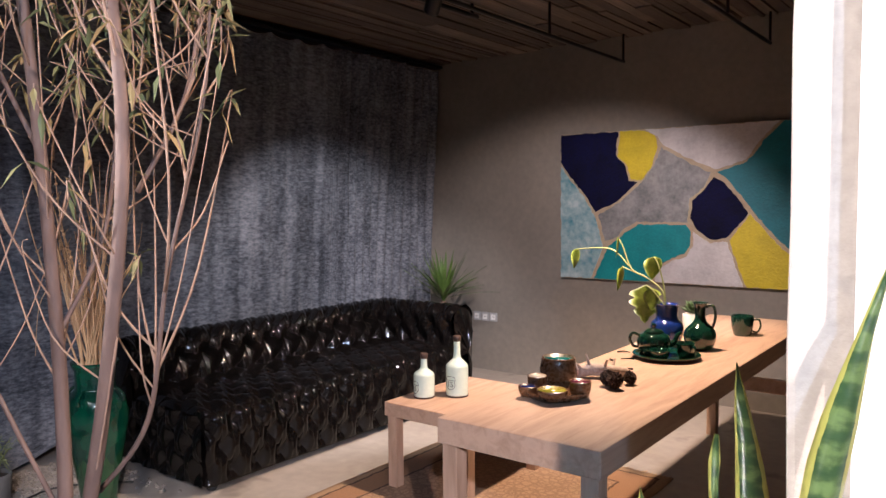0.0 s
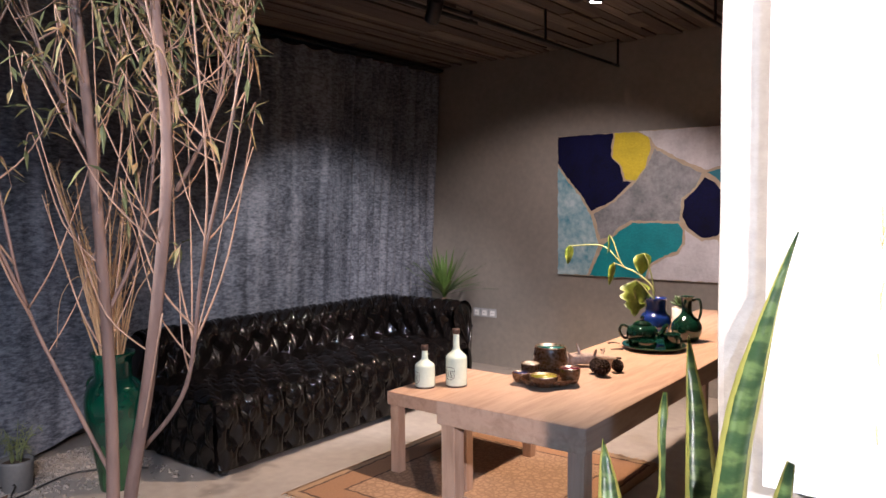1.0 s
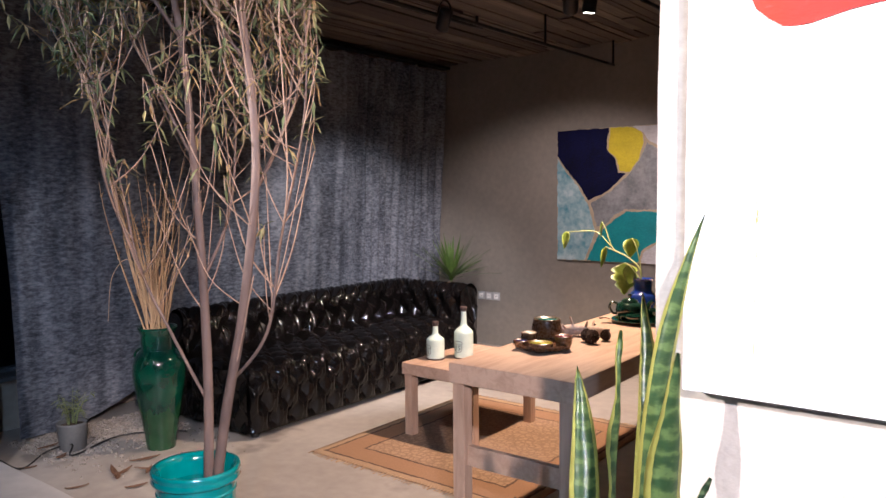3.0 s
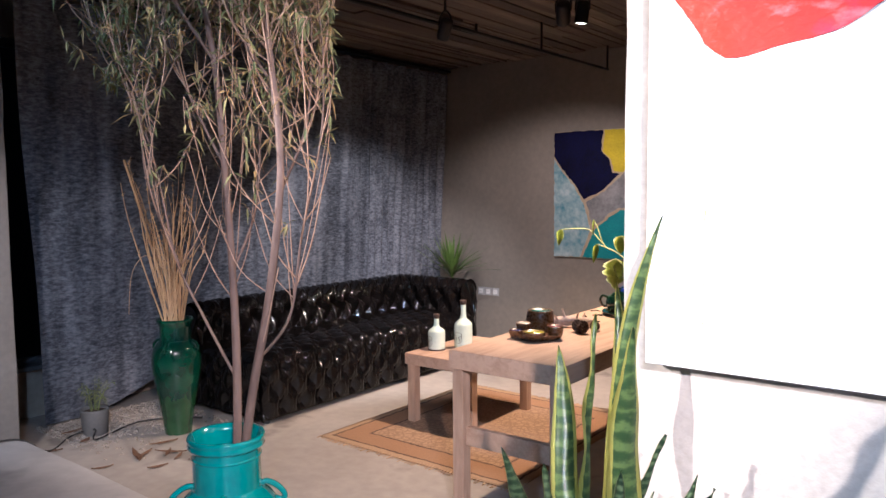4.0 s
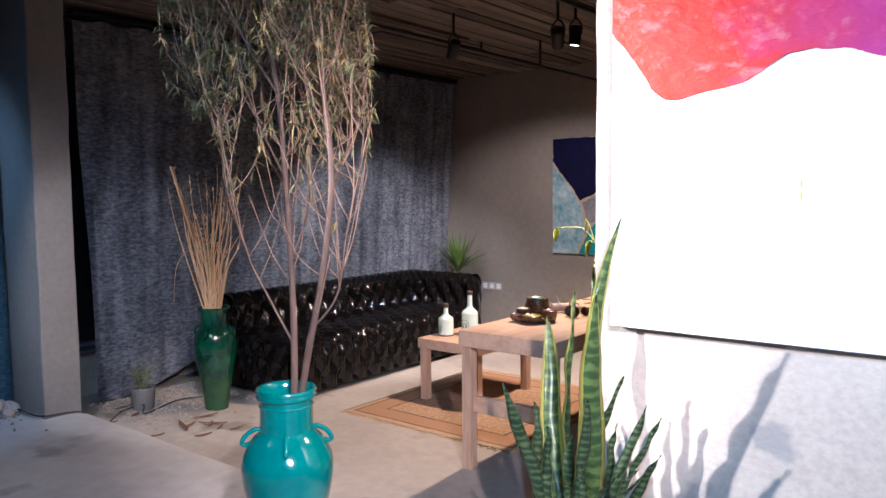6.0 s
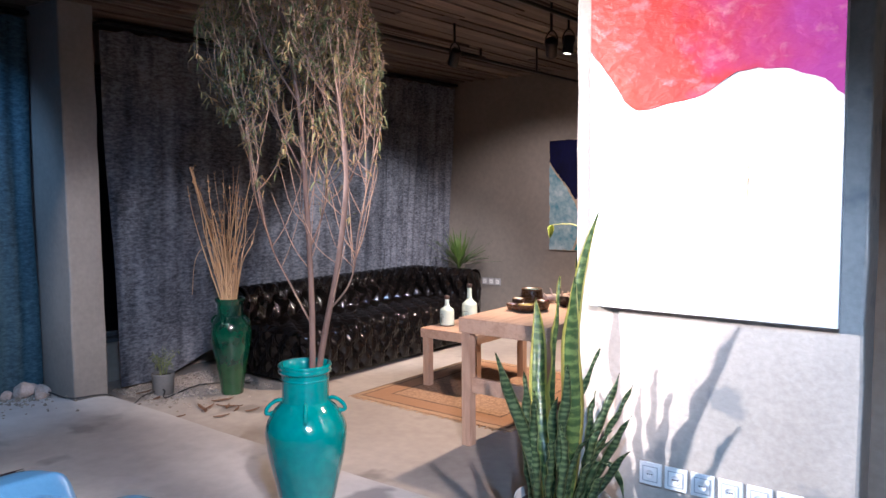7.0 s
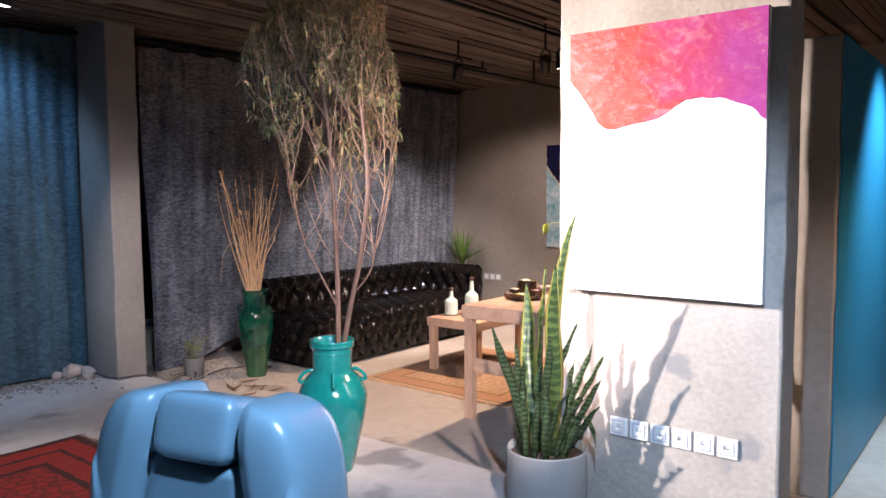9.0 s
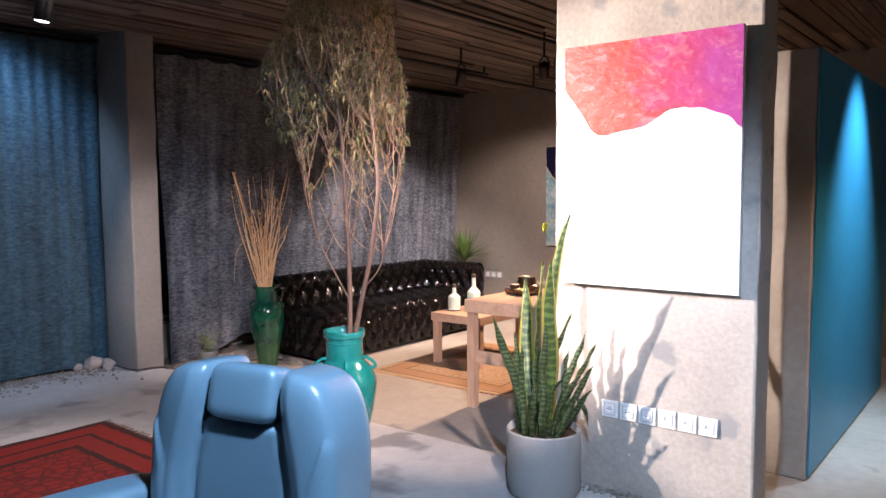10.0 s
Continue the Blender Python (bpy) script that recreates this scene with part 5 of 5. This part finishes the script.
def bottle(at, r, h, neck, label, turn):
    b = thing("ceramic_bottle", label, "bottle", at, group="bottles on the coffee table")
    sh = h - neck
    prof = [(r * 0.93, 0.0), (r, 0.006)] + curve_profile([(r, 0.02), (r, sh * 0.72), (r * 0.93, sh * 0.86), (r * 0.62, sh * 0.96), (r * 0.36, sh * 1.05), (r * 0.30, sh + neck * 0.4), (r * 0.29, h - 0.03)], 6)
    part("body", lathe(prof, 40), mint_glaze, b)
    part("base_ring", lathe([(r * 0.94, 0.0), (r * 1.01, 0.003), (r * 1.01, 0.010), (r * 0.98, 0.012)], 40), cork_brown, b, "brown foot ring")
    part("cap", lathe([(r * 0.30, h - 0.031), (r * 0.35, h - 0.024), (r * 0.37, h - 0.010), (r * 0.35, h - 0.001), (r * 0.28, h), (0.002, h - 0.002)], 28), cork_brown, b, "dark brown cap")
    # A round-shouldered road shield with a number, wrapped on the side that faces the room.
    a0, zc, s = math.radians(turn), sh * 0.40, r * 0.52
    outline = [(-0.8, 1.0), (0.0, 1.12), (0.8, 1.0), (0.95, 0.55), (0.85, 0.1), (0.95, -0.4), (0.55, -0.95), (0.0, -1.15), (-0.55, -0.95), (-0.95, -0.4), (-0.85, 0.1), (-0.95, 0.55)]
    ring = [(r * 1.012 * math.cos(a0 + u * s / r), r * 1.012 * math.sin(a0 + u * s / r), zc + v * s) for u, v in outline]
    part("shield_outline", tube_bm(ring + [ring[0]], 0.0016, n=5, steps=4), black_plastic, b)
    part("shield_bar", tube_bm([(r * 1.012 * math.cos(a0 + u * s / r), r * 1.012 * math.sin(a0 + u * s / r), zc + 0.45 * s) for u in (-0.85, 0.0, 0.85)], 0.0014, n=5), black_plastic, b)
    words("15", s * 1.35, black_plastic, b, pose((r + 0.0008) * math.cos(a0), (r + 0.0008) * math.sin(a0), zc - 0.28 * s, 90, 0, turn + 90))
    return b


bottle((-2.53, 3.14, CT), 0.058, 0.245, 0.09, "short mint ceramic bottle with a dark cap and shield print", -112)
bottle((-2.40, 3.27, CT), 0.062, 0.335, 0.13, "tall mint ceramic bottle with a dark cap and shield print", -92)

# ---- on the dining table ----


def cup_profile(r, h, wall=0.006, foot=0.7):
    return [(r * foot, 0.0), (r * foot + 0.002, 0.002)] + curve_profile([(r * foot + 0.003, 0.004), (r * 0.96, h * 0.45), (r, h - 0.004)], 4) + [(r - wall * 0.5, h), (r - wall, h - 0.004), (r - wall * 1.2, h * 0.4), (r * foot - wall, wall), (0.002, wall)]


cd = thing("condiment_set", "brown stoneware condiment tray with four small coloured bowls", "tableware", (-1.36, 2.49, TT), 20)
part("tray", lathe([(0.10, 0.0), (0.108, 0.004), (0.128, 0.026), (0.126, 0.032), (0.115, 0.028), (0.10, 0.010), (0.002, 0.008)], 40), brown_glaze, cd)
for k, (x, y, r, h, inner) in enumerate(((-0.075, 0.03, 0.040, 0.062, white_glaze), (-0.10, -0.045, 0.036, 0.038, navy_glaze), (0.00, -0.085, 0.058, 0.040, yellow_glaze), (0.095, -0.015, 0.042, 0.062, plum_glaze))):
    bowl = part("bowl", lathe(cup_profile(r, h), 32, (x, y, 0.008)), brown_glaze, cd)
    part("glaze_lining", lathe([(0.002, h * 0.62), (r * 0.80, h * 0.64), (r - 0.007, h - 0.006), (r - 0.006, h - 0.001)], 32, (x, y, 0.008)), inner, bowl)
jar = thing("stoneware_jar", "round brown stoneware jar with a teal glazed inside", "jar", (-1.44, 2.66, TT))
part("body", lathe([(0.058, 0.0), (0.062, 0.004), (0.074, 0.03), (0.076, 0.06), (0.070, 0.092), (0.068, 0.112), (0.064, 0.115), (0.060, 0.108), (0.062, 0.06), (0.002, 0.05)], 40), brown_glaze, jar)
part("glaze_lining", lathe([(0.002, 0.066), (0.06, 0.068), (0.0605, 0.105), (0.063, 0.113)], 36), teal_glaze, jar)


def cone(at, r, seed):
    rnd = random.Random(seed)
    c = thing("pine_cone", "small dark open pine cone lying on the table", "pine cone", at, rnd.uniform(0, 360), "pine cones")
    bm = bmesh.new()
    for k in range(60):
        f = k / 60
        a, rad = k * 2.399, r * math.sin(math.pi * (0.12 + 0.8 * f))
        p = Vector((math.cos(a) * rad, math.sin(a) * rad, r * (0.15 + 1.6 * f)))
        bmesh.ops.create_cone(bm, cap_ends=True, segments=5, radius1=r * 0.26, radius2=r * 0.08, depth=r * 0.34, matrix=Matrix.Translation(p) @ Vector((math.cos(a), math.sin(a), 0.7)).to_track_quat("Z", "Y").to_matrix().to_4x4())
    bmesh.ops.transform(bm, matrix=pose(0, 0, r, 70, 0, 0), verts=bm.verts)
    low = min(v.co.z for v in bm.verts)
    bmesh.ops.translate(bm, vec=(0, 0, -low), verts=bm.verts)
    part("cone_body", bm, pine_cone, c, smooth=False)


cone((-1.285, 2.77, TT), 0.030, 1)
cone((-1.215, 2.75, TT), 0.032, 2)
cone((-1.225, 2.83, TT), 0.026, 3)
dw = thing("driftwood_piece", "pale pinkish driftwood piece with short stubs", "driftwood", (-1.35, 2.86, TT), 35)
part("log", tube_bm([(-0.10, 0, 0.028), (-0.03, 0.015, 0.034), (0.05, -0.01, 0.032), (0.11, 0.01, 0.024)], 0.030, 0.022, 9, 6), driftwood, dw)
for x, y, z in ((-0.05, 0.02, 0.10), (0.02, -0.03, 0.085), (0.06, 0.04, 0.075), (-0.09, -0.03, 0.07)):
    part("stub", tube_bm([(x * 0.8, 0, 0.035), (x, y * 0.6, z * 0.75), (x * 1.15, y, z)], 0.009, 0.004, 6), driftwood, dw)
rnd = random.Random(3)
for k, (x, y) in enumerate(((-1.40, 3.02), (-1.33, 3.08), (-1.46, 3.22), (-1.41, 3.28), (-1.30, 3.00), (-1.49, 3.42), (-1.36, 2.97))):
    tg = thing("twig_scrap", "tiny dark dry twig scrap on the table", "twig", (x, y, TT), rnd.uniform(0, 360), "table scraps")
    part("stick", tube_bm([(-0.03, 0, 0.004), (0, 0.008, 0.007), (0.03, -0.003, 0.004)], 0.0045, 0.002, 6), pine_cone, tg)

pt = thing("serving_plate", "dark green glazed round plate under the tea things", "plate", (-1.275, 3.42, TT))
part("plate", lathe([(0.09, 0.0), (0.095, 0.004), (0.150, 0.014), (0.158, 0.022), (0.155, 0.025), (0.14, 0.018), (0.09, 0.009), (0.002, 0.008)], 56), green_dark_glaze, pt)
PZ = TT + 0.009
tp = thing("teapot", "dark green glazed teapot with lid on a plate", "teapot", (-1.345, 3.44, PZ), 25)
part("body", lathe(curve_profile([(0.045, 0.0), (0.062, 0.014), (0.080, 0.05), (0.072, 0.088), (0.045, 0.106), (0.04, 0.108)], 6), 44), green_dark_glaze, tp)
part("lid", lathe([(0.046, 0.104), (0.048, 0.108), (0.034, 0.120), (0.010, 0.126), (0.008, 0.131), (0.013, 0.139), (0.010, 0.147), (0.001, 0.149)], 32), green_dark_glaze, tp)
part("spout", tube_bm([(0.068, 0, 0.045), (0.098, 0, 0.062), (0.110, 0, 0.092), (0.128, 0, 0.108)], 0.017, 0.009, 12), green_dark_glaze, tp)
part("handle", tube_bm([(-0.066, 0, 0.088), (-0.098, 0, 0.098), (-0.112, 0, 0.070), (-0.096, 0, 0.038), (-0.072, 0, 0.032)], 0.0075, n=9), green_dark_glaze, tp)


def small_cup(name, label, at, r, h, rz, mat=None):
    c = thing(name, label, "cup", at, rz, "cups on the table")
    part("body", lathe(cup_profile(r, h, 0.005), 36), mat or green_dark_glaze, c)
    part("handle", tube_bm([(r * 0.94, 0, h * 0.80), (r * 1.42, 0, h * 0.82), (r * 1.55, 0, h * 0.5), (r * 1.30, 0, h * 0.22), (r * 0.88, 0, h * 0.24)], 0.0055, n=8), mat or green_dark_glaze, c)


small_cup("tea_cup", "small dark green glazed cup on the plate", (-1.275, 3.335, PZ), 0.045, 0.045, 200)
small_cup("tea_cup", "small dark green glazed cup on the plate", (-1.185, 3.43, PZ), 0.042, 0.075, -30)
small_cup("mug", "dark green glazed mug standing on the table", (-1.155, 4.25, TT), 0.060, 0.112, 10)
jug = thing("jug", "dark green round-bellied glazed jug with a tall handle", "jug", (-1.215, 3.72, TT), 15)
part("body", lathe(curve_profile([(0.046, 0.0), (0.062, 0.012), (0.079, 0.06), (0.068, 0.105), (0.034, 0.14), (0.025, 0.17), (0.028, 0.215), (0.040, 0.238)], 6) + [(0.036, 0.238), (0.024, 0.21), (0.022, 0.17)], 44), green_dark_glaze, jug)
part("handle", tube_bm([(0.028, 0, 0.215), (0.062, 0, 0.222), (0.072, 0, 0.17), (0.062, 0, 0.12), (0.052, 0, 0.108)], 0.007, n=9), green_dark_glaze, jug)
bv = thing("blue_vase", "cobalt blue glazed vase holding a trailing cutting", "vase", (-1.40, 3.76, TT))
part("body", lathe(curve_profile([(0.055, 0.0), (0.068, 0.010), (0.086, 0.06), (0.080, 0.11), (0.058, 0.135), (0.055, 0.16), (0.058, 0.205), (0.066, 0.213)], 6) + [(0.060, 0.213), (0.050, 0.20), (0.048, 0.15)], 44), navy_glaze, bv)

vine = thing("monstera_cutting", "leggy yellow-green monstera cutting in the blue vase", "plant", (-1.40, 3.76, TT + 0.16))


def heart(L, w, cut):
    """A broad drooping leaf with split margins."""
    bm = bmesh.new()
    n = 12
    rows = []
    for i in range(n + 1):
        f = i / n
        half = w * math.sin(math.pi * min(1, f ** 0.62)) ** 0.8 * (1 - cut * (i % 3 == 1)) + 0.0005
        z = -0.35 * L * f * f
        rows.append([bm.verts.new((L * f, s * half, z - 0.35 * half * abs(s))) for s in (-1, -0.5, 0, 0.5, 1)])
    for a, b in zip(rows, rows[1:]):
        for j in range(4):
            bm.faces.new((a[j], a[j + 1], b[j + 1], b[j]))
    bmesh.ops.solidify(bm, geom=bm.faces[:], thickness=0.001)
    return bm


def vleaf(at, L, w, yaw, pitch, cut=0.0):
    bm = heart(L, w, cut)
    bmesh.ops.transform(bm, matrix=pose(*at, 0, pitch, yaw), verts=bm.verts)
    part("leaf", bm, vine_leaf, vine)


def V(x, z, y=3.72):
    return (x + 1.40, y - 3.76, z - TT - 0.16)


for pts, r in (([V(-1.39, 0.95), V(-1.41, 1.07), V(-1.50, 1.14), V(-1.58, 1.18), V(-1.63, 1.30), V(-1.655, 1.34)], 0.0055), ([V(-1.39, 0.95), V(-1.40, 1.08), V(-1.43, 1.20), V(-1.455, 1.245)], 0.005),
               ([V(-1.59, 1.19), V(-1.68, 1.275), V(-1.78, 1.285), V(-1.90, 1.275)], 0.0045), ([V(-1.50, 1.14), V(-1.58, 1.17), V(-1.63, 1.19)], 0.004), ([V(-1.40, 1.0), V(-1.46, 1.07), V(-1.50, 1.10)], 0.004)):
    part("stem", tube_bm(pts, r, r * 0.6, 7), vine_stem, vine)
vleaf(V(-1.90, 1.28), 0.11, 0.034, -20, 82)
vleaf(V(-1.655, 1.35), 0.11, 0.030, 20, 78)
vleaf(V(-1.455, 1.25), 0.12, 0.052, -45, 84)
vleaf(V(-1.63, 1.19), 0.13, 0.034, -10, 84)
vleaf(V(-1.50, 1.10), 0.20, 0.085, -60, 80, 0.35)
vleaf(V(-1.47, 1.08), 0.11, 0.040, 100, 70)
wp = thing("succulent_pot", "dark succulent in a small white pot", "plant", (-1.42, 4.22, TT))
part("pot", lathe(cup_profile(0.058, 0.105, 0.006, 0.75), 32), white_glaze, wp)
rnd = random.Random(17)
for k in range(24):
    a, el, L = k * 2.399, 0.25 + 1.1 * k / 24, rnd.uniform(0.055, 0.085)
    bm = bmesh.new()
    bmesh.ops.create_uvsphere(bm, u_segments=8, v_segments=6, radius=1, matrix=Matrix.Diagonal((L / 2, 0.015, 0.006, 1)))
    bmesh.ops.transform(bm, matrix=Matrix.Translation((0, 0, 0.105)) @ pose(0, 0, 0, 0, 0, math.degrees(a)) @ pose(0, 0, 0, 0, -math.degrees(el), 0) @ Matrix.Translation((L / 2, 0, 0)), verts=bm.verts)
    part("leaf", bm, succulent, wp)

# ---- blue chair ----


def puff(size, e=0.35, n=28, m=18, h=None):
    """A padded block: a superellipsoid of the given half sizes."""
    bm = bmesh.new()

    def sp(v, p):
        return math.copysign(abs(v) ** p, v)

    rows, h = [], h or e
    for i in range(m + 1):
        ph = -math.pi / 2 + math.pi * i / m
        rows.append([bm.verts.new((size[0] * sp(math.cos(ph), e) * sp(math.cos(th), h), size[1] * sp(math.cos(ph), e) * sp(math.sin(th), h), size[2] * sp(math.sin(ph), e))) for th in (2 * math.pi * k / n for k in range(n))])
    for a, b in zip(rows, rows[1:]):
        for k in range(n):
            bm.faces.new((a[k], a[(k + 1) % n], b[(k + 1) % n], b[k]))
    bmesh.ops.remove_doubles(bm, verts=bm.verts, dist=0.0005)
    return bm


def moved(bm, m):
    bmesh.ops.transform(bm, matrix=m, verts=bm.verts)
    return bm


def padded_back():
    """The whole backrest: rounded outline, sunk middle panel, side bolsters with curved seams and a gap for the headrest."""
    bm = puff((0.262, 0.105, 0.375), 0.30, 230, 170, 0.34)

    def step(x, a, b):
        x = max(0.0, min(1.0, (x - a) / (b - a)))
        return x * x * (3 - 2 * x)

    for v in bm.verts:
        x, z, f = v.co.x, v.co.z, v.co.z / 0.375
        v.co.x *= 1 + 0.06 * math.cos(f * 1.5) - 0.05 * step(f, 0.5, 1.0)
        if v.co.y < 0.03:
            front = step(-v.co.y, -0.03, 0.05)
            ax = abs(x)
            groove = 0.140 - 0.035 * step(f, 0.1, 0.9)
            bolster = step(ax, groove - 0.012, groove + 0.055)
            gap = step(0.112 - ax, -0.012, 0.02) * step(f, 0.60, 0.68)
            v.co.y -= front * (0.034 * bolster - 0.016)
            v.co.y += front * (0.012 * math.exp(-((ax - groove) / 0.007) ** 2) + 0.028 * gap)
            arc = ax - (0.240 - 0.070 * step(0.62 - f, 0.0, 0.75) ** 0.6)
            if f < 0.64:
                v.co.y -= front * 0.009 * step(arc, -0.004, 0.006) * step(0.64 - f, 0.0, 0.08)
        if f > 0.6:
            v.co.z -= 0.06 * step(0.108 - abs(x), -0.02, 0.02) * step(f, 0.6, 0.95)
    return bm


def salon_chair():
    c = thing("salon_chair", "padded sky blue leather salon armchair with a headrest", "chair", (0.136, -1.138, Z_UP), 14)
    lean = pose(0, 0, 0.36, -4, 0, 0) @ Matrix.Translation((0, 0, -0.36))
    back = part("backrest", moved(padded_back(), lean @ pose(0.022, -0.01, 0.640)), chair_leather, c)
    part("headrest", moved(puff((0.100, 0.062, 0.070), 0.40, 60, 40, 0.3), lean @ pose(0.022, -0.052, 0.945, -10, 0, 0)), chair_leather, back, "small padded headrest pillow")
    part("headrest_strap", moved(puff((0.045, 0.075, 0.012), 0.4, 32, 20), lean @ pose(0.03, 0.045, 0.972, -4, 0, 0)), chair_leather, back, "leather strap over the top")
    part("seat", moved(puff((0.27, 0.27, 0.075), 0.4), pose(0, -0.30, 0.38)), chair_leather, c)
    for s in (-1, 1):
        turned = pose(s * 0.385, -0.25, 0, 0, 0, s * 20)
        arm = part("armrest", moved(puff((0.070, 0.27, 0.055), 0.45, 60, 36, 0.4), turned @ pose(0, 0, 0.645)), chair_leather, c)
        part("arm_seam", moved(tube_bm([(-0.060, -0.22, 0.668), (-0.064, 0, 0.672), (-0.060, 0.22, 0.668)], 0.004, n=6), turned), chair_leather, arm)
        part("arm_support", moved(box((-0.02, -0.08, 0.28), (0.02, 0.08, 0.61), 0.008), turned), chrome, arm, "chrome arm support", smooth=False)
        part("side_plate", box((min(s * 0.20, s * 0.400), -0.31, 0.28), (max(s * 0.20, s * 0.400), -0.19, 0.31), 0.005), chrome, c, smooth=False)
    for x in (-0.115, -0.07, -0.025):
        part("buckle", moved(puff((0.016, 0.010, 0.016), 0.5), pose(x, -0.135, 0.60)), chrome, c, "small chrome buckle")
    part("pedestal", lathe([(0.28, 0.0), (0.285, 0.012), (0.26, 0.03), (0.09, 0.05), (0.06, 0.07), (0.055, 0.30), (0.10, 0.315)], 40, (0, -0.28, 0)), chrome, c)


salon_chair()
